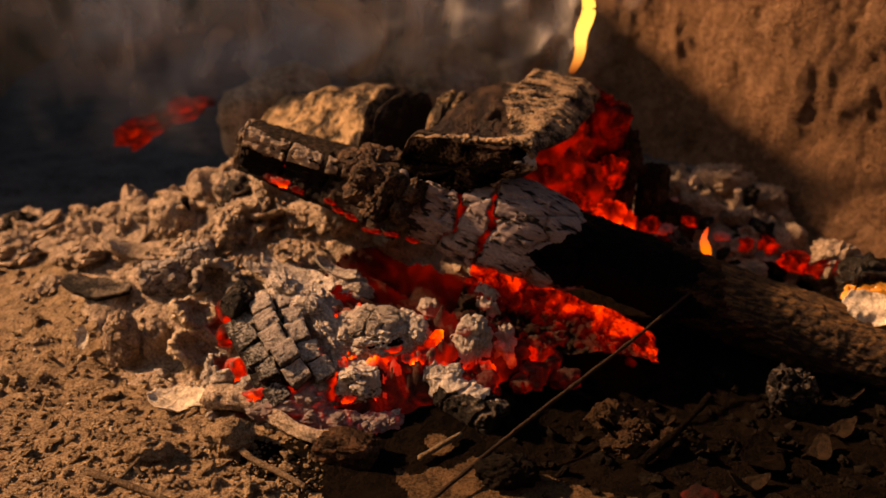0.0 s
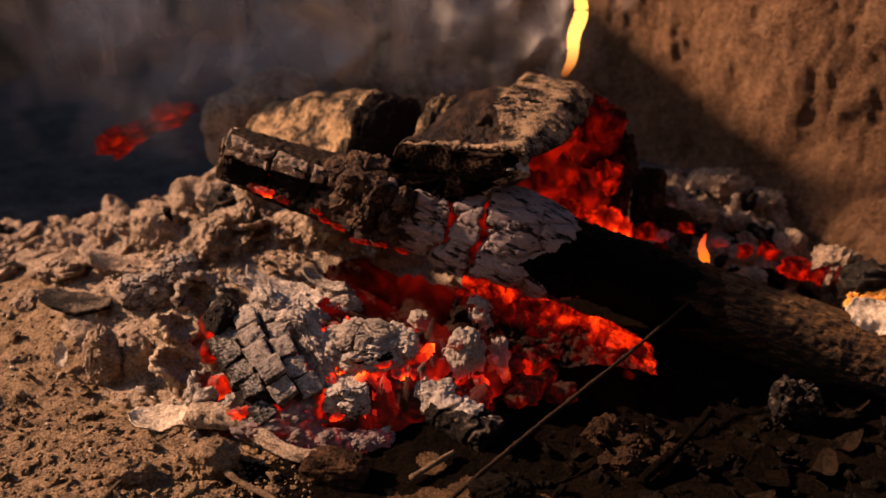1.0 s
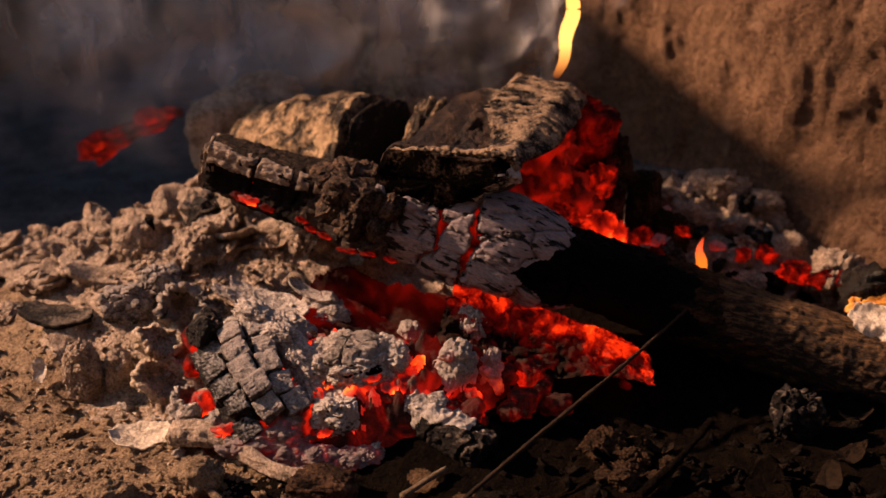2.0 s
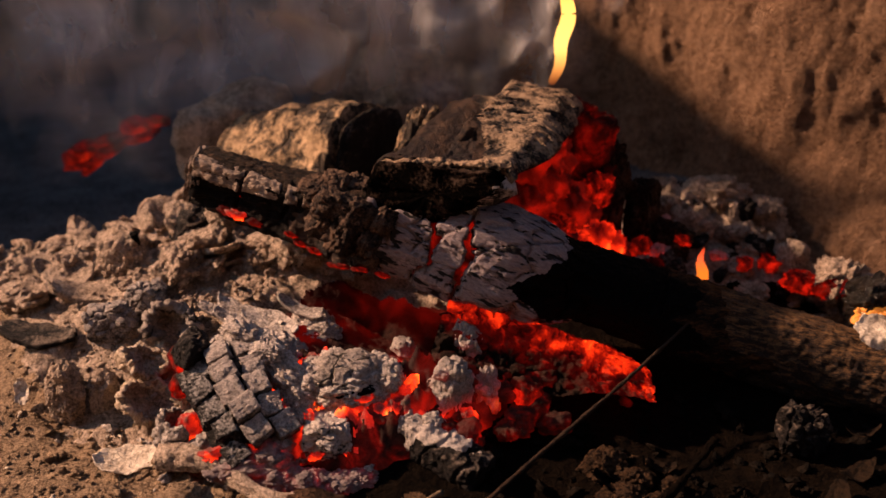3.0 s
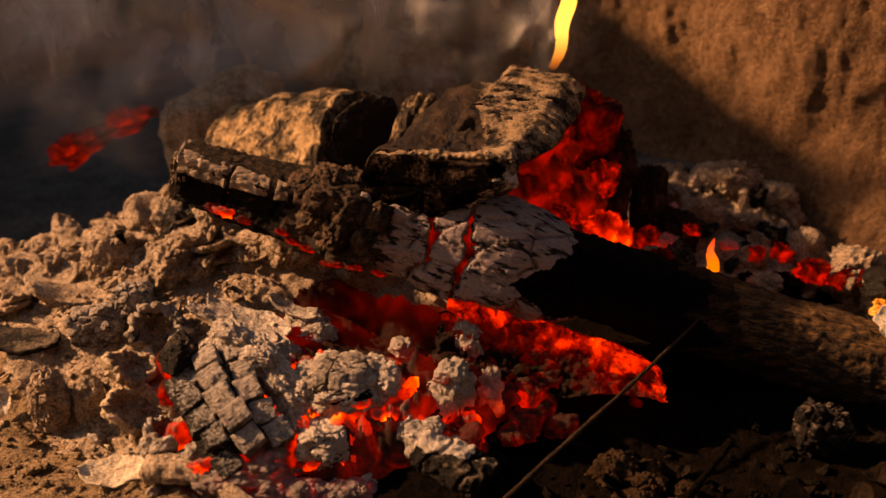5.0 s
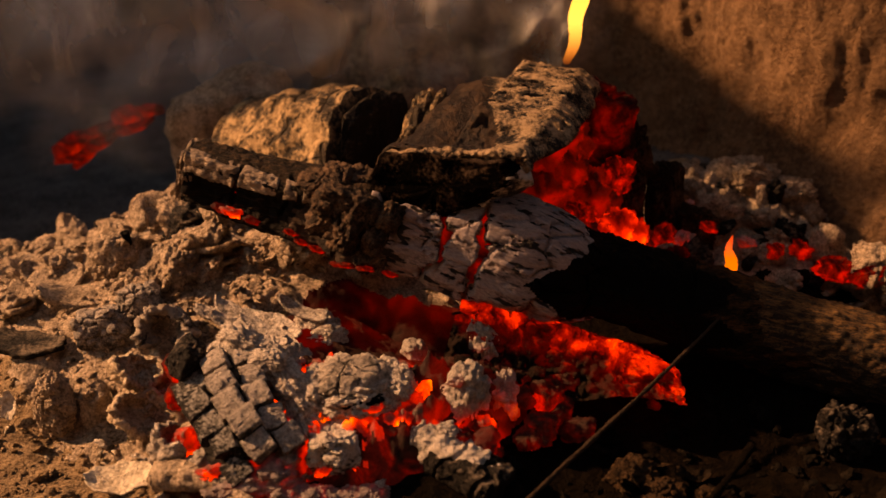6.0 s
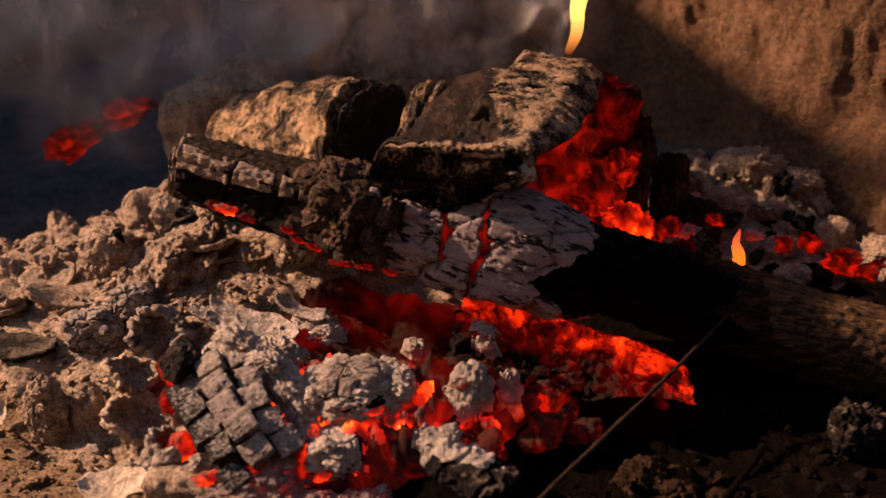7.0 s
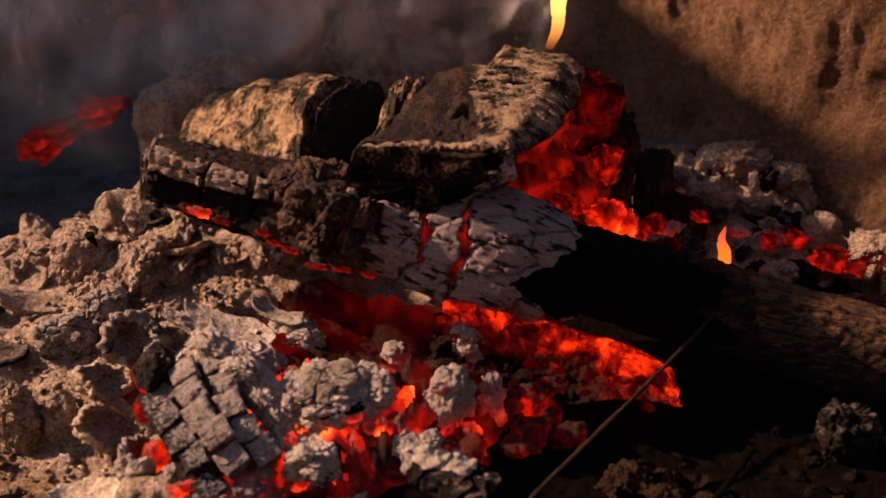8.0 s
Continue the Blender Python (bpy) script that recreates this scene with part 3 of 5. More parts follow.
# ---- walls ----
def mud_wall(name, label, start, along, length, tall, thick, seed, step=0.004, rough=1.0, flare=0.0):
    """A free-standing earthen wall: face, top and back, its foot below the ground. along: direction of its foot; the face looks to the left of it."""
    along = np.array((*along, 0.0)) / math.hypot(*along)
    face = np.array((-along[1], along[0], 0.0))
    us = np.arange(0, length + step, step)
    prof = np.concatenate((np.stack((np.zeros(int(tall / step)), np.linspace(-0.06, tall, int(tall / step))), axis=1),
                           np.stack((np.linspace(-0.004, -thick + 0.004, 12), np.full(12, tall + 0.003)), axis=1),
                           np.stack((np.full(14, -thick), np.linspace(tall, -0.06, 14)), axis=1)))
    U, K = np.meshgrid(us, np.arange(len(prof)), indexing="ij")
    W, Z = prof[K, 0], prof[K, 1]
    p = np.array((*start, 0.0)) + U[..., None] * along + W[..., None] * face + Z[..., None] * np.array((0, 0, 1.0))
    q = p.reshape(-1, 3)
    st = q * np.array((1, 1, 0.55))
    warp = st + 0.01 * np.stack((fbm(st * 30, 2, seed + 20), fbm(st * 30, 2, seed + 21), fbm(st * 30, 2, seed + 22)), axis=1)
    run = q * np.array((1, 1, 0.22))
    d = rough * (0.0028 * fbm(run * 75, 3, seed + 30) + 0.018 * fbm(st * 7, 3, seed) + 0.0040 * fbm(warp * 24, 4, seed + 3, 0.6) + 0.0060 * np.clip(fbm(warp * 55, 3, seed + 4) + 0.1, 0, 1) + 0.0022 * fbm(warp * 130, 3, seed + 5) + 0.001 * fbm(q * 300, 2, seed + 9))
    d = d + flare * (1 - smooth(-0.03, 0.12, Z.ravel())) ** 1.5
    topd = 0.02 * fbm(q * 9, 3, seed + 12)
    sign = np.where(K.ravel() < int(tall / step), 1.0, np.where(K.ravel() < int(tall / step) + 12, 0.0, -1.0))
    q = q + face * (d * sign)[:, None]
    q[:, 2] += topd * smooth(0.5 * tall, tall, Z.ravel())
    ii = np.arange(U.size).reshape(U.shape)
    f = np.stack((ii[:-1, :-1], ii[1:, :-1], ii[1:, 1:], ii[:-1, 1:]), axis=-1).reshape(-1, 4).tolist()
    f.append(ii[0, ::-1].tolist())
    f.append(ii[-1].tolist())
    return thing(name, label, "wall", q, f, M_MUD, kind="structure")


mud_wall("wall_right", "rough brown mud wall pitted by weather", (0.74, 0.61), (-0.73, 0.68), 1.15, 0.30, 0.14, 61, step=0.0025, flare=0.055)
# added out of view: shades the hollow and part of the right wall
mud_wall("shading_wall", "unseen mud wall added on the left to cast shade", (-0.62, 4.0), (0, -1), 2.87, 0.715, 0.12, 71, step=0.012)

# added out of view: holds back blue sky light from the front
mud_wall("sky_blocking_wall", "unseen mud wall added behind the camera to block sky light", (-2.4, -1.3), (1, 0), 4.8, 2.2, 0.2, 81, step=0.04)

# ---- the long burning log ----
AXIS = [(-0.147, 0.824, 0.138), (-0.08, 0.808, 0.119), (-0.03, 0.797, 0.107), (0.03, 0.790, 0.091), (0.055, 0.789, 0.084), (0.084, 0.789, 0.071), (0.117, 0.790, 0.062), (0.194, 0.787, 0.031), (0.252, 0.778, 0.013), (0.309, 0.765, -0.005), (0.42, 0.738, -0.009), (0.56, 0.705, -0.010)]


def part_line(a, b):
    """The stretch of the log's axis between x = a and x = b."""
    ax = np.array(AXIS)
    xs = np.linspace(a, b, 9)
    return [(x, np.interp(x, ax[:, 0], ax[:, 1]), np.interp(x, ax[:, 0], ax[:, 2])) for x in xs]


def squarish(t, u):
    return 0.90 / (np.abs(np.cos(t - 0.1)) ** 3.2 + np.abs(np.sin(t - 0.1)) ** 3.2) ** (1 / 3.2)


def char_blocks(seed, size_s, size_t, depth, r, joint=0.2):
    """Relief of cracked charcoal: blocks along the grain with sunken joints."""
    def f(p, t, u, s):
        wob = fbm(p * 60, 2, seed + 5)
        q = np.stack((s / size_s + 0.25 * wob, np.cos(t) * r / size_t + 0.2 * wob, np.sin(t) * r / size_t), axis=1)
        edge, idv = cells(q, seed, 0.7)
        return -depth * (1 - smooth(0.02, joint, edge)) + depth * 0.4 * (idv - 0.5) + 0.0014 * fbm(p * 90, 3, seed + 1) + 0.0006 * fbm(p * 420, 2, seed + 2)
    return f


long_log = thing("firewood_log", "long firewood log, charred and ash-covered, brown bark at one end", "log", at=pose(0, 0, 0))
def plank_push(p, t, u, s):
    """Grain along the log, a few deep cross cracks, a ledge along the upper edge that faces the fire bed."""
    grain = fbm(np.stack((s * 22, np.cos(t) * 6, np.sin(t) * 6), axis=1), 4, 102)
    cross = np.full(len(t), 1.0)
    for n, at in enumerate((0.030, 0.066, 0.100)):
        cross = np.minimum(cross, np.abs(s - at - 0.006 * fbm(np.stack((np.cos(t) * 1.2, np.sin(t) * 1.2, 0 * t + n * 5.0), axis=1), 3, 103)) / 0.0018)
    w = np.mod(t + np.pi, 2 * np.pi) - np.pi
    ledge = np.exp(-((w - 0.70) / 0.20) ** 2)
    hollow = smooth(-0.75, -0.35, w) * (1 - smooth(0.30, 0.52, w)) * (1 - smooth(0.75, 1.0, u)) * smooth(0.02, 0.10, u)
    crumb = smooth(0.55, 0.8, u) * (billow(p * np.array((40, 60, 75)), 3, 106) - 0.35)
    return 0.0024 * grain - 0.0050 * (1 - smooth(0.3, 1.0, cross)) * (1 - 0.85 * smooth(0.6, 1.0, w)) * smooth(0.0, 0.5, fbm(np.stack((s * 40, np.cos(t) * 2.5, np.sin(t) * 2.5), axis=1), 2, 107) + 0.35) + 0.0022 * ledge - 0.0075 * hollow * (0.8 + 0.5 * fbm(p * 50, 2, 108)) + 0.006 * crumb + 0.0010 * fbm(p * 320, 3, 104) + 0.001 * (billow(p * 150, 2, 105) - 0.4)


v, f = sweep(part_line(-0.143, -0.012), lambda u: 0.0205 + 0.0085 * u - 0.009 * smooth(0.84, 1.0, u), 150, 0.0009, squarish, plank_push)
char_end = part("charred_end", v, f, M_LOG_TOP, long_log, "black cracked charcoal end with a brown top")


def grained_face(c):
    """Slot 1: black front face; slot 2: brown lumps towards the ash crust."""
    ax = np.array(AXIS)
    up = c[:, 2] - np.interp(c[:, 0], ax[:, 0], ax[:, 2])
    ahead = c[:, 1] - np.interp(c[:, 0], ax[:, 0], ax[:, 1])
    wob = 0.008 * fbm(c * 60, 3, 112)
    front = (-ahead > 0.007 + 0.6 * up + wob)
    return np.where(front & (c[:, 0] + 0.03 * fbm(c * 45, 3, 113) > -0.070), 2, np.where(front, 1, 0))


slots_by(char_end, [M_LOG_END, M_LOG_FACE], grained_face)
for n, (x, y, z, a) in enumerate([(-0.052, 0.776, 0.128, 0.011), (-0.036, 0.774, 0.122, 0.012), (-0.046, 0.774, 0.108, 0.012), (-0.030, 0.772, 0.104, 0.010), (-0.022, 0.774, 0.118, 0.010), (-0.062, 0.779, 0.116, 0.009), (-0.034, 0.776, 0.092, 0.010), (-0.066, 0.792, 0.135, 0.009), (-0.052, 0.796, 0.136, 0.010), (-0.038, 0.800, 0.133, 0.009)]):
    v, f = lump((a * 1.15, a * 0.8, a), 1120 + n, 5, 0.5, 0.30, 0.08, 0.10, 0.6, billowy=0.14)
    part("char_block", v, f, M_BLOCK, char_end, at=pose(x, y, z, 10 * n, 24, 31 * n))
for n, (x, y, z, a, b, mat) in enumerate([(-0.117, 0.798, 0.1165, 0.0070, 0.0032, M_EMBER_HOT), (-0.126, 0.801, 0.1190, 0.0050, 0.0024, M_EMBER_RED), (-0.106, 0.794, 0.1125, 0.0050, 0.0022, M_EMBER_RED), (-0.082, 0.787, 0.1060, 0.0045, 0.0016, M_EMBER_DEEP), (-0.076, 0.786, 0.1000, 0.0040, 0.0018, M_EMBER_DEEP),
                                          (-0.066, 0.782, 0.0960, 0.0050, 0.0018, M_EMBER_DEEP), (-0.050, 0.771, 0.0895, 0.0065, 0.0014, M_EMBER_DEEP), (-0.036, 0.765, 0.0890, 0.0055, 0.0012, M_EMBER_DEEP), (-0.022, 0.769, 0.0830, 0.0050, 0.0014, M_EMBER_DEEP)]):
    v, f = lump((a, 0.0028, b), 1140 + n, 4, 0.1, 0.55, 0.14, billowy=0.2, rot=(0, 26 - 14 * (n in (6, 7)), 10))
    part("glowing_edge", v, f, mat, char_end, "red-hot lower edge", at=pose(x, y, z))
v, f = lump((0.0060, 0.0190, 0.0175), 115, 6, 0.75, 0.14, 0.10, billowy=0.12, rot=(4, 12, -10))
part("burnt_tip", v, f, M_EDGE, char_end, "ash-pale burnt tip", at=pose(-0.144, 0.823, 0.137))
line = part_line(-0.143, -0.040)
edge_line = [(x, y - (0.0150 + 0.060 * (x + 0.147)), z + 0.0115 + 0.030 * (x + 0.147)) for x, y, z in line]
v, f = sweep(edge_line, lambda u: 0.0052 - 0.0016 * u, 48, 0.0008, lambda t, u: 0.92 / (np.abs(np.cos(t)) ** 3 + np.abs(np.sin(t)) ** 3) ** (1 / 3), lambda p, t, u, s: 0.0022 * fbm(np.stack((s * 45, np.cos(t) * 1.5, np.sin(t) * 1.5), axis=1), 3, 109) + 0.0012 * (billow(p * 210, 3, 110) - 0.4) - 0.0050 * (1 - smooth(0.4, 1.0, np.min([np.abs(s - q - 0.004 * fbm(p * 60, 2, 111)) for q in (0.036, 0.062, 0.074, 0.098)], axis=0) / 0.0022)), 1.35 )
part("ash_edge", v, f, M_EDGE, char_end, "pale ash along the upper edge")


def crust_radius(x):
    return np.interp(x, (-0.034, 0.0, 0.03, 0.055, 0.084, 0.100, 0.125), (0.0285, 0.0300, 0.0365, 0.0405, 0.0355, 0.0290, 0.0235))


def crust_push(p, t, u, s):
    """Flat slabs of ash split along the grain, with two wide cross cracks and a broken rim."""
    x = p[:, 0]
    w = np.mod(t + np.pi, 2 * np.pi) - np.pi
    ragged = u + 0.09 * fbm(p * 45, 3, 141) + 0.05 * np.sin(t + 2.2)
    cut = np.minimum(np.abs(x - 0.002 - 0.010 * np.sin(w * 1.6 + 0.4) - 0.009 * fbm(p * 75, 4, 146, 0.65)) / (0.0026 + 0.002 * fbm(p * 50, 2, 154)), np.abs(x - 0.030 - 0.007 * np.sin(w * 2.1) - 0.008 * fbm(p * 80, 4, 147, 0.65)) / (0.0022 + 0.002 * fbm(p * 50, 2, 155)))
    grain = np.stack((s * 34, np.cos(t) * 7, np.sin(t) * 7), axis=1)
    slab, sid = cells(np.stack((s / 0.034, np.cos(t) * 2.4, np.sin(t) * 2.4), axis=1) + 0.2 * fbm(p * 40, 2, 148)[:, None], 149, 0.8)
    return (0.0016 * fbm(grain, 4, 131, 0.6) + 0.0006 * fbm(p * 330, 3, 132) + 0.0030 * (sid - 0.5) - 0.0030 * (1 - smooth(0.0, 0.05, slab)) - 0.0085 * (1 - smooth(0.35, 1.0, cut))
            - 0.010 * smooth(0.92, 1.0, ragged) - 0.010 * (1 - smooth(0.0, 0.07, u + 0.12 * fbm(p * 60, 3, 145))))


v, f = sweep(part_line(-0.034, 0.125), lambda u: crust_radius(-0.034 + 0.159 * u), 190, 0.0009, squarish, crust_push)
crust = part("ash_crust", v, f, M_CRUST, long_log, "white ash crust split into blocks")


def black_patch(c):
    """Where the ash has fallen away the char shows black."""
    ax = np.array(AXIS)
    up = c[:, 2] - np.interp(c[:, 0], ax[:, 0], ax[:, 2])
    edge = 0.060 + 1.35 * np.abs(up + 0.004) + 0.010 * fbm(c * 70, 3, 143)
    return np.where((c[:, 0] > edge) & (up > -0.022 + 0.006 * fbm(c * 70, 2, 144)) | (c[:, 0] > 0.104), 1, 0)


slots_by(crust, [M_PITCH], black_patch)
v, f = sweep(part_line(-0.130, 0.15), lambda u: np.where(u < 0.34, 0.0100, 0.0100 + (crust_radius(-0.130 + 0.28 * u) - 0.0065 - 0.0100) * smooth(0.34, 0.46, u)) - 0.006 * smooth(0.8, 1.0, u), 90, 0.0025, squarish, lambda p, t, u, s: 0.001 * fbm(p * 80, 2, 9))
part("glowing_core", v, f, M_EMBER_CORE, long_log, "red-hot core showing through the cracks")


def bark_push(p, t, u, s):
    return 0.0022 * fbm(np.stack((s * 25, np.cos(t) * 2.5, np.sin(t) * 2.5), axis=1), 3, 151) + 0.0009 * fbm(np.stack((s * 90, np.cos(t) * 14, np.sin(t) * 14), axis=1), 3, 152) + 0.0012 * (billow(p * 240, 3, 154) - 0.4) + 0.0006 * fbm(p * 500, 2, 153)


v, f = sweep(part_line(0.085, 0.185), lambda u: 0.0262 + 0.001 * u - 0.004 * (1 - smooth(0, 0.2, u)), 110, 0.0013, None, lambda p, t, u, s: bark_push(p, t, u, s) + 0.5 * char_blocks(161, 0.03, 0.03, 0.002, 0.027)(p, t, u, s))
part("black_char", v, f, M_PITCH, long_log, "jet black freshly charred stretch")
v, f = sweep(part_line(0.160, 0.56), lambda u: 0.0280 + 0.001 * u, 110, 0.0016, None, bark_push)
bark = part("bark", v, f, M_BARK, long_log, "unburnt stretch in rough brown bark")
slots_by(bark, [M_PITCH, M_SCORCH], lambda c: np.digitize(c[:, 0] + 0.045 * fbm(c * np.array((18, 60, 60)), 3, 154), (0.186, 0.214)).choose((1, 2, 0)))

# ---- split log lying across it ----
TOP_AXIS = [(0.018, 0.778, 0.136), (0.052, 0.865, 0.140), (0.075, 0.940, 0.140)]


def split_shape(t, u):
    """A wedge: flat top, bevelled left side, the underside rising to the right."""
    c, s = np.cos(t), np.sin(t)
    ell = 1 / np.sqrt((c / 0.052) ** 2 + (s / 0.030) ** 2)
    flat_top = 0.0205 / np.maximum(s, 1e-3)
    bevel = 0.046 / np.maximum(-c * 0.75 + s * 0.66, 1e-3)
    left = 0.033 / np.maximum(-c * 0.46 - s * 0.887, 1e-3)
    under = (0.0125 + 0.010 * u) / np.maximum(c * 0.467 - s * 0.884, 1e-3)
    return np.minimum.reduce([ell, flat_top, bevel, left, under])


def split_push(p, t, u, s):
    c, n = np.cos(t), np.sin(t)
    arcs = np.abs(np.sin(s * 235 + 3.0 * (t - 0.8) ** 2 + 1.6 * fbm(p * 50, 2, 171)))
    ridge = smooth(-0.25, 0.1, c) * smooth(-0.3, 0.2, n) * smooth(0.12, 0.3, u)
    plane = smooth(0.15, 0.45, -c) * smooth(0.1, 0.4, n)
    brim = 1 - smooth(0.03, 0.10, u)
    return ridge * (0.009 - 0.0085 * (1 - smooth(0.02, 0.40, arcs))) - 0.0095 * plane * (1 - brim) + 0.0050 * fbm(p * np.array((50, 34, 50)), 4, 172) * (1 - 0.5 * plane) + 0.0014 * (billow(p * 200, 3, 174) - 0.4) + 0.0010 * fbm(p * 380, 3, 173)


v, f = sweep(TOP_AXIS, lambda u: 1 - 0.06 * u, 170, 0.0012, split_shape, split_push)
top_log = thing("split_log", "short split log with a black cut end, across another log", "log", at=pose(0, 0, 0))
body = part("log_body", v, f, M_LOG_END, top_log, "charred wood with a dusty brown ridge of curved cracks")


def ridge_slot(c):
    """The ridge on the right of the top carries ash and dust; the plane beside it is scorched brown."""
    ax = np.array(TOP_AXIS)
    across = c[:, 0] - np.interp(c[:, 1], ax[:, 1], ax[:, 0])
    wob = 0.010 * fbm(c * 60, 3, 176)
    return np.where((across + wob > 0.019 - 0.28 * (c[:, 1] - 0.79)) & (c[:, 2] > 0.128), 1, np.where(c[:, 2] > 0.142 + 0.3 * wob, 2, 0))


slots_by(body, [M_CHAR_TOP, M_PLANE], ridge_slot)
v, f = sweep([(0.0140, 0.7675, 0.136), (0.0165, 0.774, 0.136), (0.019, 0.7805, 0.136)], lambda u: 0.94 + 0.04 * u, 170, 0.0009, split_shape, lambda p, t, u, s: 0.0050 * fbm(p * np.array((50, 34, 50)), 4, 172) + 0.0016 * fbm(p * 150, 3, 182))
v[:, 1] += 0.0030 * fbm(v * np.array((60, 20, 160)), 4, 183) + 0.0035 * fbm(v * 28, 2, 184)
cut = part("cut_end", v, f, M_SOOTY, top_log, "black charred cut end")
v, f = sweep([(-0.022, 0.785, 0.1535), (0.000, 0.779, 0.1560), (0.026, 0.772, 0.1565), (0.048, 0.765, 0.157), (0.061, 0.763, 0.156)], lambda u: 0.0020 + 0.0022 * u, 40, 0.0008, None, lambda p, t, u, s: 0.0030 * fbm(p * 110, 3, 177) + 0.0022 * (billow(p * 260, 3, 178) - 0.4), 0.7)
part("dusty_edge", v, f, M_CHAR_TOP, cut, "crumbling brown edge over the cut end")
slots_by(cut, [M_CHAR_ASHY], lambda c: np.where(c[:, 0] - 0.9 * (c[:, 2] - 0.136) + 0.014 * fbm(c * 90, 3, 186) > 0.046, 1, 0))


# ---- chunks of charcoal and ash in the fire bed ----
def along_pose(a, b):
    """A pose at the middle of a and b whose x axis runs from a to b and whose z axis points up as far as it can."""
    a, b = Vector(a), Vector(b)
    x = (b - a).normalized()
    y = Vector((0, 0, 1)).cross(x).normalized()
    z = x.cross(y)
    m = Matrix((x, y, z)).transposed().to_4x4()
    return Matrix.Translation((a + b) / 2) @ m, (b - a).length


def rock(name, label, category, at, size, seed, mat, rot=(0, 0, 0), **kw):
    if category == "ash":
        kw["billowy"], kw["fine"] = min(kw.get("billowy", 0), 0.20), min(kw.get("fine", 0.06), 0.05)
    v, f = lump(size, seed, rot=rot, **kw)
    groups = {"ember": "embers in the fire", "ash": "ash lumps in the fire", "charcoal": "charcoal chunks in the fire", "stone": "stones behind the fire"}
    if category not in ("ash", "charcoal") or max(size) < 0.012:
        return thing(name, label, category, v, f, mat, at=pose(*at), group=groups.get(category, ""))
    ob = thing(name, label, category, at=pose(*at), group=groups.get(category, ""))
    part("lump_body", v, f, mat, ob)
    r = random.Random(seed)
    for n in range(5):
        a, up, s = r.uniform(0, 2 * math.pi), r.uniform(0.15, 0.9), max(size) * r.uniform(0.14, 0.26)
        flat = math.sqrt(1 - up * up)
        v, f = lump((s * 1.3, s, s * 0.7), seed + 31 * n, 4, 0.2, 0.35, 0.12, billowy=0.3)
        part("ash_crumb" if category == "ash" else "char_crumb", v, f, mat, ob, at=pose(0.93 * size[0] * flat * math.cos(a), 0.93 * size[1] * flat * math.sin(a), 0.93 * size[2] * up, r.uniform(-40, 40), r.uniform(-40, 40), r.uniform(0, 180)))
    return ob


# the cracked block: a core with its charred cubes
c1 = thing("charcoal_chunk", "thick charcoal chunk cracked into ash-grey cubes, lying on embers", "charcoal", at=pose(-0.107, 0.710, 0.024) @ pose(0, 0, 0, 0, 0, 33) @ pose(0, 0, 0, 31, 0, 0) @ pose(0, 0, 0, 0, -24, 0) @ Matrix.Scale(1.08, 4))
v, f = lump((0.019, 0.033, 0.021), 201, 4, 0.8, 0.06, 0.03)
part("chunk_core", v, f, M_CHAR_DARK, c1)
rng = random.Random(4)


def cube_piece(size, seed):
    return lump(size, seed, 5, 0.92, 0.13, 0.09)


ROW_AT = (-0.0345, -0.0215, -0.0085, 0.0055, 0.0185, 0.0315)
COL_AT = (-0.0235, -0.0095, 0.0050, 0.0180)
for row in range(5):
    for col in range(3):
        y = (ROW_AT[row] + ROW_AT[row + 1]) / 2 + rng.uniform(-0.0010, 0.0010) + 0.0030 * (col % 2)
        x = (COL_AT[col] + COL_AT[col + 1]) / 2 + 0.0016 * math.sin(row * 1.7 + col)
        v, f = cube_piece(((COL_AT[col + 1] - COL_AT[col]) / 2 * rng.uniform(1.17, 1.27), (ROW_AT[row + 1] - ROW_AT[row]) / 2 * rng.uniform(1.15, 1.25), 0.0085 + rng.uniform(-0.0012, 0.0012)), 210 + row * 4 + col)
        bend = -0.0060 * ((col - 1) / 1.2) ** 2 - 0.0045 * ((row - 2) / 2) ** 2
        part("char_cube", v, f, M_CHAR if col == 0 else M_CUBE, c1, at=pose(x, y, 0.019 + bend + rng.uniform(-0.0018, 0.0018), rng.uniform(-7, 7) - 6 * (row - 2), 11 * (col - 1) + rng.uniform(-6, 6), rng.uniform(-9, 9)))
for row in range(5):
    for lvl in range(2):
        v, f = cube_piece((0.0068, 0.0070, 0.0072), 260 + row * 2 + lvl)
        part("char_cube", v, f, M_CHAR_DARK if (row + lvl) % 2 else M_CHAR, c1, at=pose(-0.0220, -0.029 + 0.0138 * row, 0.006 - 0.0140 * lvl, rng.uniform(-8, 8), rng.uniform(-8, 8), rng.uniform(-8, 8)))
v, f = lump((0.0125, 0.0100, 0.0100), 333, 6, 0.35, 0.30, 0.05)
part("end_knob", v, f, M_CHAR_DARK, c1, "black smooth end piece", at=pose(-0.013, 0.041, 0.015, 0, 0, 20))
for n, (x, y, z, a) in enumerate([(0.025, -0.020, 0.004, 0.010), (0.027, -0.006, 0.007, 0.011), (0.027, 0.010, 0.008, 0.011), (0.024, 0.024, 0.009, 0.010), (0.016, 0.036, 0.013, 0.010), (0.028, 0.002, -0.004, 0.011), (0.023, 0.016, 0.015, 0.008)]):
    v, f = lump((a * 0.75, a * 1.25, a * 0.62), 1330 + n, 6, 0.15, 0.28, 0.16, billowy=0.22)
    part("fibrous_ash", v, f, M_ASH_WHITE, c1, "crumbly white ash flank", at=pose(x, y, z, 0, 24, 8 * n))

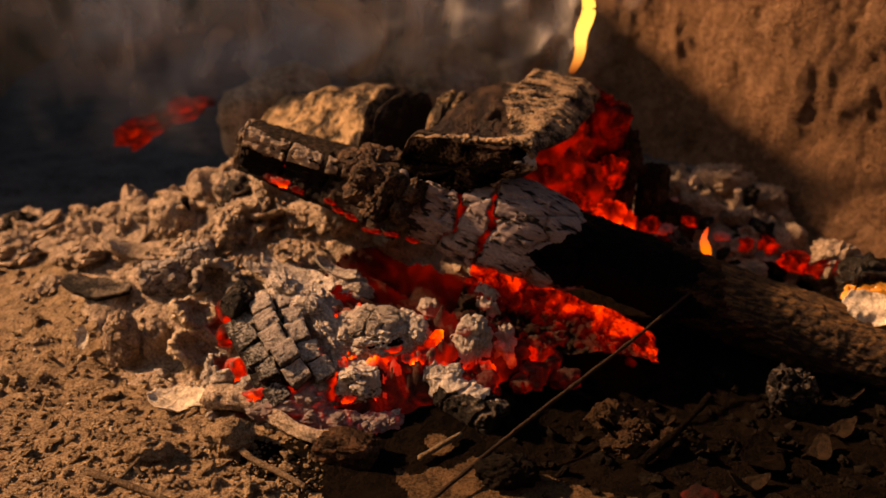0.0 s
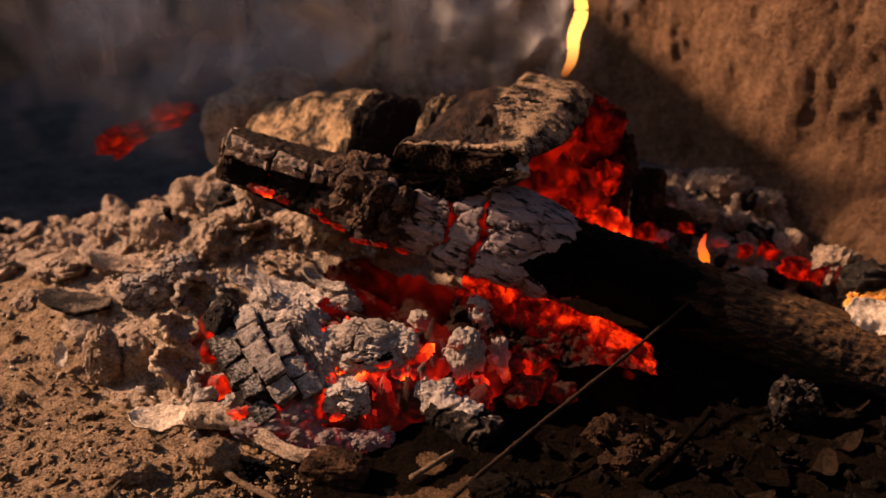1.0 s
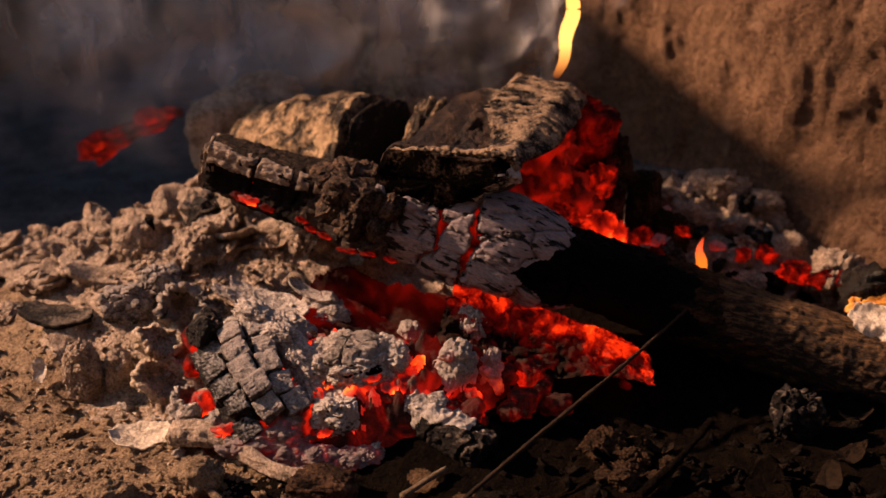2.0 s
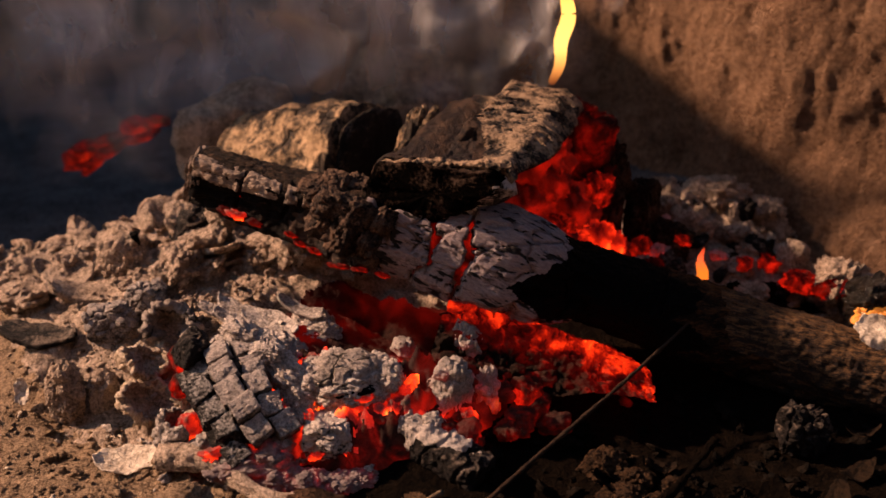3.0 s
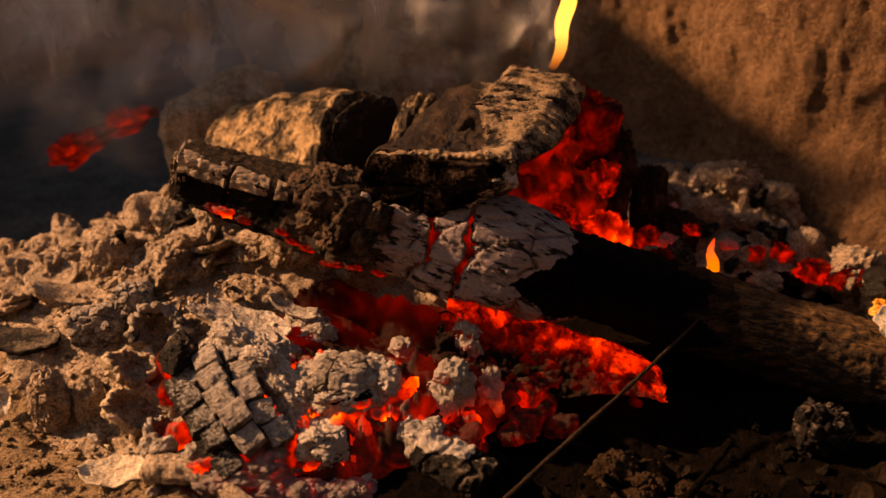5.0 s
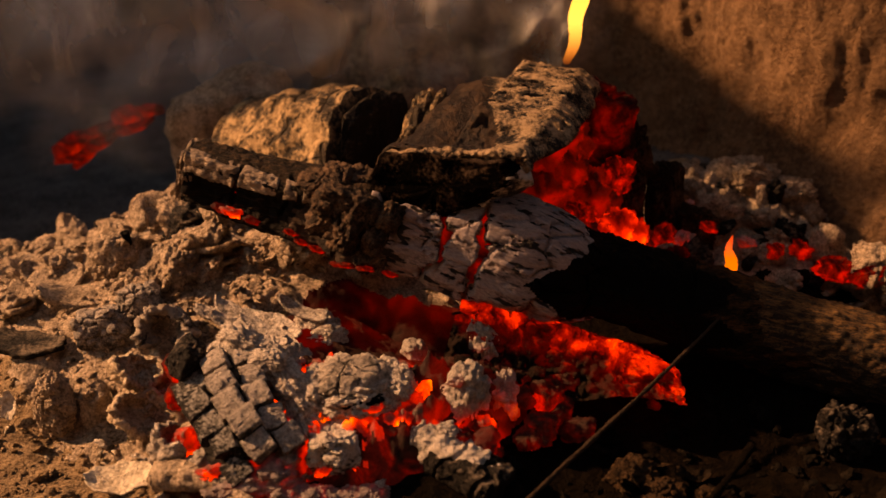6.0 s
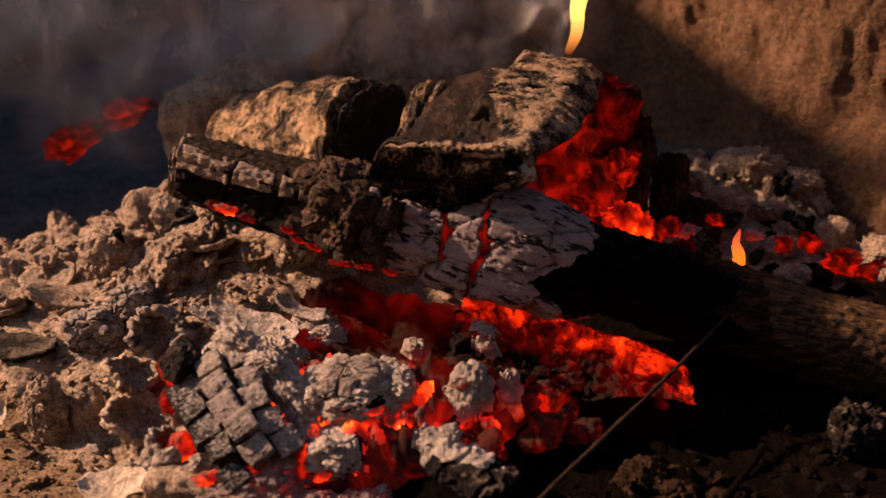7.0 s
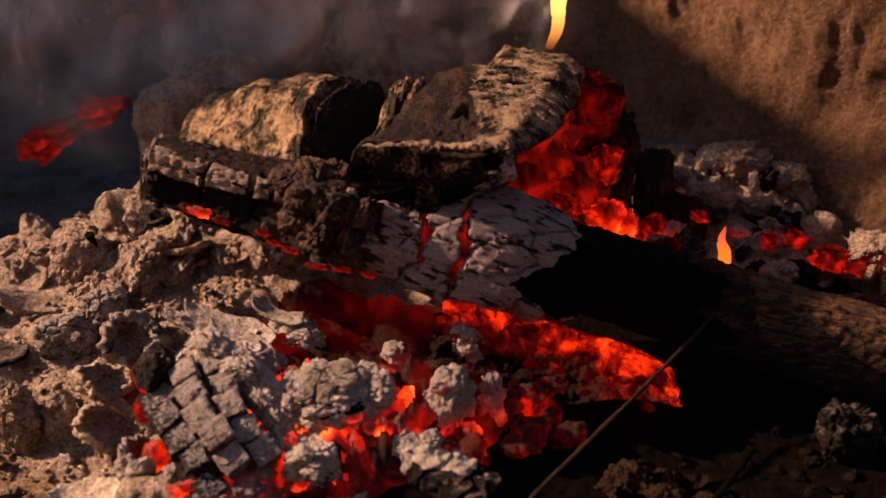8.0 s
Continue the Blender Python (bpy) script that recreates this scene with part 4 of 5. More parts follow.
c2 = thing("charcoal_chunk", "rounded charcoal chunk with a smooth split grey skin on white ash", "charcoal", at=pose(-0.044, 0.719, 0.031, 6, 4, 8))
v, f = lump((0.029, 0.021, 0.0155), 341, 6, 0.0, 0.14, 0.08, billowy=0.22)
ash_body = part("ash_body", v, f, M_ASH_WHITE, c2)
v, f = lump((0.0225, 0.0165, 0.0095), 368, 6, 0.0, 0.22, 0.03, crack=0.10, crack_size=0.75)
part("charred_skin", v, f, M_CAP, ash_body, "smooth grey skin split by black cracks", at=pose(-0.001, -0.002, 0.0105, 14, 2, 10))
for n, (a, r) in enumerate([(-28, 0.0075), (5, 0.0085), (40, 0.0080), (75, 0.0075), (110, 0.0085), (148, 0.0080), (182, 0.0075), (205, 0.0065)]):
    v, f = lump((r * 1.15, r, r * 0.85), 1370 + n, 5, 0.1, 0.30, 0.14, billowy=0.24)
    part("ash_collar", v, f, M_ASH_WHITE, ash_body, "fluffy white ash round the skin", at=pose(0.0245 * math.cos(radians(a)), 0.0165 * math.sin(radians(a)), 0.0065, 0, 0, a))
# black piece that stands for the shade in the split under the skin
v, f = lump((0.0135, 0.0045, 0.0032), 1380, 5, 0.2, 0.30, 0.10)
part("split_shade", v, f, M_PITCH, ash_body, "black piece for the shaded split under the skin", at=pose(0.001, -0.0175, 0.0060, 0, -6, 4))
v, f = lump((0.0070, 0.0035, 0.0020), 1381, 4, 0.2, 0.35, 0.10)
part("glowing_split", v, f, M_EMBER_HOT, ash_body, "orange glow in the split", at=pose(0.007, -0.0200, 0.0025, 0, -10, 4))
rock("ash_lump", "fluffy white ash lump glowing at its foot", "ash", (-0.033, 0.706, 0.012), (0.014, 0.011, 0.011), 342, M_EMBER_BASE, sub=6, coarse=0.25, fine=0.065, billowy=0.25)
rock("ash_lump", "upright white ash lump over red embers", "ash", (0.020, 0.716, 0.024), (0.012, 0.011, 0.022), 343, M_EMBER_BASE, sub=6, coarse=0.3, fine=0.065, billowy=0.24, rot=(0, 10, 0))
rock("ash_lump", "thin ash lobe glowing red through", "ash", (0.043, 0.726, 0.018), (0.008, 0.008, 0.017), 344, M_EMBER_LOBE, sub=6, coarse=0.25, fine=0.065, billowy=0.24)
rock("charcoal_chunk", "small cube of grey charcoal coated with ash", "charcoal", (-0.057, 0.690, 0.012), (0.017, 0.015, 0.015), 345, M_CHAR_ASHY, sub=6, boxy=0.5, coarse=0.2, fine=0.065, crack=0.08, crack_size=0.6)
m, length = along_pose((-0.008, 0.700, 0.010), (0.037, 0.668, -0.006))
stump = thing("charcoal_chunk", "black charcoal stub with a white ash rim", "charcoal", at=m)
v, f = sweep([(-length / 2, 0, 0), (0, 0, 0.001), (length / 2, 0, 0)], lambda u: 0.0148 - 0.002 * u, 110, 0.0009, squarish, lambda p, t, u, s: 0.0025 * fbm(p * 50, 3, 346) - 0.0022 * (1 - smooth(0.1, 0.35, np.abs(np.sin(s * 120 + 2 * fbm(p * 60, 2, 347))))) + 0.0016 * (billow(p * 160, 3, 349) - 0.4) + 0.001 * fbm(p * 300, 3, 348))
stub_body = part("stub_body", v, f, M_CHAR_DARK, stump, "black charcoal body with an ash-white end")
slots_by(stub_body, [M_ASH_WHITE, M_CHAR_ASHY], lambda c: np.where(c[:, 0] + 0.005 * fbm(c * 70, 3, 350) < -0.018 + 0.25 * np.clip(c[:, 2], 0, 1), 1, np.where(c[:, 2] - 0.35 * np.clip(c[:, 0], 0, 1) + 0.007 * fbm(c * 80, 3, 351) > 0.0075, 2, 0)))
for n, (x, y, z, a) in enumerate([(-0.024, -0.005, 0.007, 0.007), (-0.014, 0.003, 0.012, 0.006)]):
    v, f = lump((a * 1.15, a, a * 0.75), 346 + n, 5, 0.2, 0.3, 0.12, billowy=0.2)
    part("ash_rim", v, f, M_ASH_WHITE, stub_body, "white ash rim", at=pose(x, y, z, 0, 0, 40 * n))
rock("ash_lump", "pointed pale ash lump standing in the embers", "ash", (0.035, 0.752, 0.034), (0.010, 0.009, 0.020), 347, M_EMBER_BASE, sub=6, coarse=0.3, fine=0.06, billowy=0.2, rot=(0, -12, 0))
rock("ash_lump", "pinkish ash lump lit by the embers", "ash", (-0.104, 0.678, 0.000), (0.025, 0.013, 0.012), 348, M_EMBER_PINK, sub=6, coarse=0.2, fine=0.065, billowy=0.35)
for n, (x, y, z, a, b, c) in enumerate([(-0.086, 0.670, -0.006, 0.014, 0.010, 0.009), (-0.068, 0.668, -0.008, 0.015, 0.010, 0.009), (-0.050, 0.668, -0.010, 0.013, 0.009, 0.008), (-0.036, 0.672, -0.010, 0.010, 0.008, 0.007)]):
    rock("ash_lump", "flaky grey-white ash lump below the embers", "ash", (x, y, z), (a, b, c), 1560 + n, M_EMBER_PINK, sub=6, coarse=0.3, fine=0.065, billowy=0.35)
rock("ash_lump", "torn grey ash lump with a black hollow", "ash", (-0.108, 0.768, 0.030), (0.026, 0.018, 0.016), 350, M_ASH_WHITE, sub=6, coarse=0.3, fine=0.09, billowy=0.24)
rock("ash_lump", "pale ash slope beneath the log", "ash", (-0.072, 0.784, 0.030), (0.020, 0.016, 0.018), 351, M_ASH_WHITE, sub=6, coarse=0.2, fine=0.10, billowy=0.35)
rock("charcoal_chunk", "ash-white charcoal knob on the heap", "charcoal", (-0.187, 0.812, 0.050), (0.014, 0.013, 0.016), 352, M_CUBE, sub=6, boxy=0.3, coarse=0.25, fine=0.065, crack=0.14, crack_size=0.5)
rock("charcoal_chunk", "dusty grey charcoal chunk on the heap", "charcoal", (-0.210, 0.802, 0.038), (0.019, 0.014, 0.017), 353, M_CUBE, sub=6, boxy=0.4, coarse=0.25, fine=0.065, crack=0.12, crack_size=0.5)
rock("ash_lump", "lump of crumbly ash with a reddish side", "ash", (-0.234, 0.756, 0.010), (0.012, 0.011, 0.021), 355, M_ASH, sub=6, coarse=0.25, fine=0.065, billowy=0.24)
rock("ash_lump", "upright brown ash lump", "ash", (-0.209, 0.758, 0.008), (0.010, 0.009, 0.018), 356, M_ASH, sub=6, coarse=0.2, fine=0.065, boxy=0.3)
pegged = thing("ash_lump", "large ash lump with a charred peg on the heap", "ash", at=pose(-0.216, 0.874, 0.056), group="ash lumps in the fire")
v, f = lump((0.020, 0.018, 0.019), 360, 6, 0.0, 0.2, 0.065, billowy=0.2)
part("lump_body", v, f, M_ASH, pegged)
v, f = sweep([(0.008, -0.004, 0.008), (0.012, -0.006, 0.017), (0.011, -0.008, 0.024)], lambda u: 0.0022 + 0.0008 * u, 24, 0.001, None, lambda p, t, u, s: 0.0012 * fbm(p * 200, 3, 363))
part("charred_peg", v, f, M_PITCH, pegged, "black charred peg")



def shell(label, at, size, seed, mat, gap=0.0, wide=1.1, rim=105, thin=0.80):
    """A torn hollow crust: the lower part of a bowl with a ragged rim, lower towards the angle gap."""
    nt, np_ = 90, 30
    T, P = np.meshgrid(np.linspace(0, 2 * np.pi, nt, endpoint=False), np.linspace(0, 1, np_), indexing="ij")
    ring = np.stack((np.cos(T) * 1.4, np.sin(T) * 1.4, 0 * T + seed), axis=-1).reshape(-1, 3)
    away = np.abs(np.mod(T - radians(gap) + np.pi, 2 * np.pi) - np.pi)
    top = radians(rim) * (1 + 0.22 * fbm(ring * 2.2, 4, seed, 0.65).reshape(T.shape)) - radians(62) * (1 - smooth(0.3 * wide, wide, away))
    A = P * top
    d = np.stack((np.sin(A) * np.cos(T), np.sin(A) * np.sin(T), -np.cos(A)), axis=-1).reshape(-1, 3)
    r = 1 + 0.30 * fbm(d * 1.7 + seed, 3, seed + 1) + 0.22 * (billow(d * 3.4 + seed, 3, seed + 2) - 0.4) + 0.05 * fbm(d * 14, 3, seed + 3)
    out = d * r[:, None]
    inn = d * (r * (thin + 0.10 * fbm(d * 5, 2, seed + 4)))[:, None] + np.array((0, 0, 0.06))
    v = np.concatenate((out, inn)) * np.array(size)
    i = np.arange(nt * np_).reshape(nt, np_)
    j = np.roll(i, -1, axis=0)
    k = nt * np_
    wall = np.stack((i[:, :-1], i[:, 1:], j[:, 1:], j[:, :-1]), axis=-1).reshape(-1, 4)
    lip = np.stack((i[:, -1], i[:, -1] + k, j[:, -1] + k, j[:, -1]), axis=-1)
    return thing("ash_crust", label, "ash", v, np.concatenate((wall, wall[:, ::-1] + k, lip)), mat, at=at)


def curl(label, at, radius, thick, tall, arc, seed, mat):
    """A curled crust: part of a ring with a tall thin section and a ragged rim."""
    a = np.linspace(radians(arc[0]), radians(arc[1]), 14)
    pts = [(radius * math.cos(t), radius * 0.8 * math.sin(t), 0.003 * math.sin(3 * t + seed)) for t in a]
    v, f = sweep(pts, lambda u: thick * (0.5 + 0.5 * np.sin(np.pi * np.clip(0.1 + 0.8 * u, 0, 1))), 48, 0.0012, None, lambda p, t, u, s: 0.0025 * fbm(p * 110, 3, seed) + 0.002 * (billow(p * 160, 3, seed + 1) - 0.4), tall / thick)
    return thing("ash_crust", label, "ash", v, f, mat, at=at)


shell("curled brown ash crust open like a shell", pose(-0.173, 0.737, 0.015, 4, 8, 0), (0.022, 0.015, 0.018), 371, M_CREAM, gap=-50, wide=1.5, rim=98)
shell("curled ash crust over a glowing hollow", pose(-0.178, 0.757, 0.034, 4, 14, 0), (0.016, 0.012, 0.014), 372, M_CREAM, gap=-40, wide=1.5, rim=98)
shell("pale hollow crust of ash beside the cracked charcoal", pose(-0.149, 0.702, 0.014, 0, 26, 0), (0.014, 0.011, 0.017), 373, M_ASH_WHITE, gap=10, wide=1.5)
shell("hollow black piece of charred bark, open to the embers", pose(-0.167, 0.780, 0.046, 62, 0, -8), (0.018, 0.015, 0.017), 374, M_CAP, gap=-90, rim=102, thin=0.72)
shell("torn grey ash crust with a black hollow inside", pose(-0.112, 0.762, 0.042, 60, -20, 30), (0.013, 0.011, 0.012), 375, M_CHAR_ASHY, gap=-60)
shell("small torn ash crust beside the log", pose(-0.094, 0.752, 0.040, 70, 10, -10), (0.012, 0.010, 0.010), 376, M_CHAR_ASHY, gap=-90)

# ---- embers ----
rng = random.Random(11)


def ember_lump(at, size, mat, seed, label):
    return rock("ember", label, "ember", at, size, seed, mat, sub=4, coarse=0.38, fine=0.08, billowy=0.12, rot=(rng.uniform(-20, 20), rng.uniform(-20, 20), rng.uniform(0, 180)))


wall_rng = random.Random(17)
for n, (at, size, mat) in enumerate([((0.088, 0.900, 0.118), (0.024, 0.020, 0.022), M_EMBER_RED), ((0.080, 0.890, 0.084), (0.022, 0.018, 0.020), M_EMBER_RED), ((0.122, 0.930, 0.112), (0.030, 0.022, 0.036), M_EMBER_DIM),
                                     ((0.116, 0.895, 0.078), (0.020, 0.016, 0.020), M_EMBER_RED), ((0.100, 0.868, 0.058), (0.018, 0.013, 0.015), M_EMBER_RED), ((0.118, 0.880, 0.056), (0.014, 0.011, 0.014), M_EMBER_BACK),
                                     ((0.137, 0.884, 0.056), (0.013, 0.011, 0.015), M_EMBER_BACK), ((0.128, 0.872, 0.044), (0.012, 0.010, 0.010), M_EMBER_HOT), ((0.150, 0.892, 0.042), (0.012, 0.010, 0.012), M_EMBER_RED),
                                     ((0.172, 0.902, 0.040), (0.009, 0.008, 0.010), M_EMBER_DEEP), ((0.176, 0.880, 0.034), (0.012, 0.010, 0.008), M_EMBER_DIM), ((0.100, 0.886, 0.104), (0.014, 0.012, 0.013), M_EMBER_RED), ((0.070, 0.872, 0.070), (0.014, 0.011, 0.013), M_EMBER_RED), ((0.106, 0.874, 0.072), (0.010, 0.009, 0.011), M_EMBER_DEEP), ((0.148, 0.880, 0.054), (0.008, 0.008, 0.010), M_EMBER_BACK), ((0.136, 0.900, 0.090), (0.012, 0.010, 0.014), M_EMBER_DEEP)]):
    rock("ember", "red-hot ember chunk behind the crossed logs", "ember", at, size, 400 + n, mat, rot=(wall_rng.uniform(-25, 25), wall_rng.uniform(-25, 25), wall_rng.uniform(0, 180)), sub=6, boxy=0.1, coarse=0.40, fine=0.05, billowy=0.24)
for n, (at, size, rot) in enumerate([((0.152, 0.930, 0.088), (0.012, 0.012, 0.034), (8, -6, 20)), ((0.178, 0.925, 0.062), (0.013, 0.013, 0.030), (-8, 10, 50)), ((0.150, 0.910, 0.066), (0.010, 0.010, 0.024), (4, 8, 80)), ((0.198, 0.915, 0.040), (0.017, 0.013, 0.018), (0, 24, 10))]):
    v, f = lump(size, 420 + n, 6, 0.6, 0.30, 0.06, 0.10, 0.5, rot=rot, billowy=0.10)
    thing("charcoal_chunk", "dark brown upright piece of charred wood behind the log", "charcoal", v, f, M_CHAR_BROWN, at=pose(*at), group="charcoal chunks in the fire")


# the bed of embers between the chunks
bx, by = np.meshgrid(np.arange(-0.165, 0.075, 0.0014), np.arange(0.668, 0.815, 0.0014), indexing="ij")
bp = np.stack((bx.ravel(), by.ravel(), 0 * bx.ravel()), axis=1)
inside = smooth(1.0, 0.7, np.sqrt(((bp[:, 0] + 0.036) / 0.100) ** 2 + ((bp[:, 1] - 0.742) / 0.078) ** 2) + 0.12 * fbm(bp * 30, 3, 451))
rough_bed = 1 - 0.75 * smooth(0.735, 0.755, bp[:, 1])
bz = land(bp[:, 0], bp[:, 1]) - 0.014 + inside * (0.020 + 0.012 * rough_bed * billow(bp * 45, 3, 452) + 0.006 * rough_bed * billow(bp * 120, 2, 453) + 0.0012 * fbm(bp * 420, 2, 454))
bi = np.arange(bx.size).reshape(bx.shape)
bf = np.stack((bi[:-1, :-1], bi[1:, :-1], bi[1:, 1:], bi[:-1, 1:]), axis=-1).reshape(-1, 4)
fire_bed = thing("ember_bed", "bed of red-hot embers under the logs", "ember", at=pose(0, 0, 0))
bed = part("ember_layer", np.stack((bp[:, 0], bp[:, 1], bz), axis=1), bf, M_EMBER_HOT, fire_bed)
slots_by(bed, [M_EMBER_GLOW, M_EMBER_RED, M_EMBER_DULL], lambda c: np.where(c[:, 1] - 0.15 * np.clip(c[:, 0] + 0.10, 0, 1) + 0.012 * fbm(c * 60, 3, 457) < 0.678, 3, np.where(c[:, 1] + 0.02 * fbm(c * 40, 2, 455) > 0.742, 1, np.where(c[:, 0] + 0.02 * fbm(c * 50, 2, 456) > -0.008, 2, 0))))
# the crumbling bank of burning wood below the log
m, length = along_pose((0.020, 0.764, 0.066), (0.155, 0.752, 0.016))
bank_x, bank_v = np.meshgrid(np.arange(-length / 2, length / 2, 0.0009), np.arange(-0.4, 1.12, 0.022), indexing="ij")
q = (bank_x.ravel() / length + 0.5)
bank_v = bank_v.ravel()
drop = np.interp(q, (0.0, 0.18, 0.5, 0.75, 1.0), (0.024, 0.032, 0.028, 0.016, 0.002))
arch = np.interp(q, (0.0, 0.12, 0.3, 0.6, 0.78, 0.9, 1.0), (-0.012, -0.002, 0.002, 0.003, 0.005, 0.002, -0.004))
fall = np.clip(bank_v, 0, 2)
bank = np.stack((bank_x.ravel(), -0.030 * fall + 0.05 * np.clip(-bank_v, 0, 1), arch - drop * fall - 0.02 * np.clip(-bank_v, 0, 1)), axis=1)
rise = 0.0070 * fbm(bank * 38, 3, 461) + 0.0045 * (billow(bank * 75, 3, 462) - 0.4) + 0.0035 * (billow(bank * 190, 3, 463) - 0.4) + 0.0018 * fbm(bank * 480, 3, 464)
bank = bank + rise[:, None] * np.array((0.0, -0.75, 0.66))
rows_ = len(np.arange(-0.4, 1.12, 0.022))
si = np.arange(len(bank)).reshape(-1, rows_)
sf = np.stack((si[:-1, :-1], si[:-1, 1:], si[1:, 1:], si[1:, :-1]), axis=-1).reshape(-1, 4)
branch = thing("burning_branch", "crumbling branch glowing orange-red along its upper side", "ember", at=m)
part("glowing_wood", bank, sf, M_EMBER_SLOPE, branch)
for n in range(22):
    u, d = rng.uniform(-0.46, 0.42), rng.random() ** 1.5
    v, f = lump((rng.uniform(0.003, 0.006), rng.uniform(0.002, 0.004), rng.uniform(0.002, 0.004)), 440 + n, 4, 0.3, 0.4, 0.12, billowy=0.2)
    part("ember_flake", v + np.array((u * length, -0.004 - 0.028 * d, 0.002 - 0.026 * d)), f, M_EMBER_SLOPE, branch)
dull = random.Random(91)
for n in range(34):
    x, y = dull.uniform(0.0, 0.085), dull.uniform(0.685, 0.745)
    s = dull.uniform(0.005, 0.010)
    v, f = lump((s * 1.4, s, s * 0.8), 1500 + n, 4, 0.2, 0.40, 0.12, billowy=0.24)
    part("ember_piece", v, f, M_EMBER_DULL if n % 6 else M_EMBER_DEEP, fire_bed, at=pose(x, y, float(land(np.array([x]), np.array([y]))[0]) + 0.008 + 0.25 * max(0, y - 0.70), dull.uniform(-20, 20), dull.uniform(-20, 20), dull.uniform(0, 180)))
for n in range(26):
    x, y = rng.uniform(-0.13, 0.035), rng.uniform(0.685, 0.735)
    s = rng.uniform(0.004, 0.009)
    v, f = lump((s * 1.4, s, s), 500 + n, 4, 0.2, 0.38, 0.08, billowy=0.12)
    part("ember_piece", v, f, rng.choice((M_EMBER, M_EMBER_RED)), fire_bed, at=pose(x, y, float(land(np.array([x]), np.array([y]))[0]) + 0.012, rng.uniform(-20, 20), rng.uniform(-20, 20), rng.uniform(0, 180)))
for n, (x, y, z, wide, tall, tilt) in enumerate([(-0.086, 0.700, 0.012, 0.006, 0.017, 14), (-0.095, 0.693, 0.004, 0.009, 0.008, 30), (-0.122, 0.678, 0.008, 0.010, 0.005, 6), (-0.105, 0.682, 0.010, 0.007, 0.004, -8), (-0.142, 0.702, 0.010, 0.007, 0.010, -10),
                                                 (-0.020, 0.704, 0.014, 0.010, 0.010, 20), (-0.008, 0.712, 0.021, 0.005, 0.010, 30), (0.005, 0.718, 0.014, 0.010, 0.008, -12), (-0.024, 0.693, 0.002, 0.010, 0.006, -24), (-0.063, 0.680, 0.005, 0.006, 0.0025, 8), (-0.019, 0.691, 0.000, 0.005, 0.0035, 20), (-0.069, 0.720, 0.014, 0.008, 0.009, 0), (0.030, 0.706, 0.010, 0.007, 0.009, 10)]):
    v, f = lump((wide, 0.005, tall), 1520 + n, 5, 0.15, 0.38, 0.08, billowy=0.20, rot=(-16, tilt, 12 * n))
    part("glowing_piece", v, f, M_EMBER_HOT, fire_bed, "orange glowing ember", at=pose(x, y, z))
for n, (x, y, z, s) in enumerate([(-0.075, 0.726, 0.024, 0.014), (-0.085, 0.745, 0.034, 0.014),
                                  (-0.085, 0.690, 0.008, 0.011), (-0.010, 0.772, 0.028, 0.008), (-0.130, 0.690, 0.006, 0.010)]):
    rock("ash_lump", "crumbling white ash lump among the embers", "ash", (x, y, z), (s, s * 0.85, s * 0.95), 540 + n, M_EMBER_BASE, rot=(0, 0, n * 50), sub=5, coarse=0.3, fine=0.065, billowy=0.24)
for n, (x, y, z) in enumerate([(-0.156, 0.760, 0.030), (-0.153, 0.748, 0.018), (-0.140, 0.708, 0.010)]):
    ember_lump((x, y, z), (0.011, 0.007, 0.009), M_EMBER_DEEP if n < 2 else M_EMBER, 580 + n, "ember glowing inside the curled ash")
for n, (x, y, z) in enumerate([(-0.124, 0.812, 0.112), (-0.113, 0.808, 0.108), (-0.087, 0.838, 0.070)]):
    ember_lump((x, y, z + 0.003), (0.007, 0.004, 0.0035) if n < 2 else (0.003, 0.003, 0.003), M_EMBER, 570 + n, "ember glowing under the charred end of the log")

# ---- large pieces behind the fire ----
block = thing("burnt_log", "thick burnt log with a black cut end behind the fire", "log", at=pose(0, 0, 0))
v, f = sweep([(-0.037, 0.966, 0.098), (-0.084, 1.001, 0.090), (-0.140, 1.039, 0.074)], lambda u: 0.048 - 0.006 * u, 130, 0.0018, None, lambda p, t, u, s: 0.006 * fbm(np.stack((s * 20, np.cos(t) * 2, np.sin(t) * 2), axis=1), 3, 601) + 0.006 * (billow(p * 30, 3, 602) - 0.4) + 0.001 * fbm(p * 250, 2, 603))
part("log_side", v, f, M_STONE, block, "pale brown scorched side")
v, f = lump((0.046, 0.006, 0.046), 602, 5, 0.3, 0.10, 0.04, crack=0.06, crack_size=0.4)
part("cut_end", v, f, M_CHAR_DARK, block, "black burnt cut end", at=pose(-0.034, 0.9635, 0.098, 0, 0, 52))
rock("stone", "brown stone behind the fire", "stone", (0.000, 1.06, 0.100), (0.040, 0.03, 0.055), 603, M_ROCK, sub=5, boxy=0.4, coarse=0.3, fine=0.05, rot=(0, 20, 15))
rock("stone", "weathered stone at the back of the hearth", "stone", (-0.010, 1.15, 0.10), (0.06, 0.04, 0.05), 605, M_ROCK, sub=5, boxy=0.3, coarse=0.3, fine=0.05)

rock("stone", "hazy brown boulder at the back of the hearth", "stone", (-0.160, 1.09, 0.080), (0.060, 0.035, 0.050), 607, M_ASH, sub=5, boxy=0.4, coarse=0.3, fine=0.06, rot=(0, -14, 10))
v, f = lump((0.016, 0.024, 0.056), 606, 6, 0.6, 0.25, 0.06, billowy=0.12, rot=(-22, 14, -18))
thing("wood_chunk", "scorched brown wood chunk standing between the logs", "wood", v, f, M_STONE, at=pose(-0.004, 0.932, 0.100))

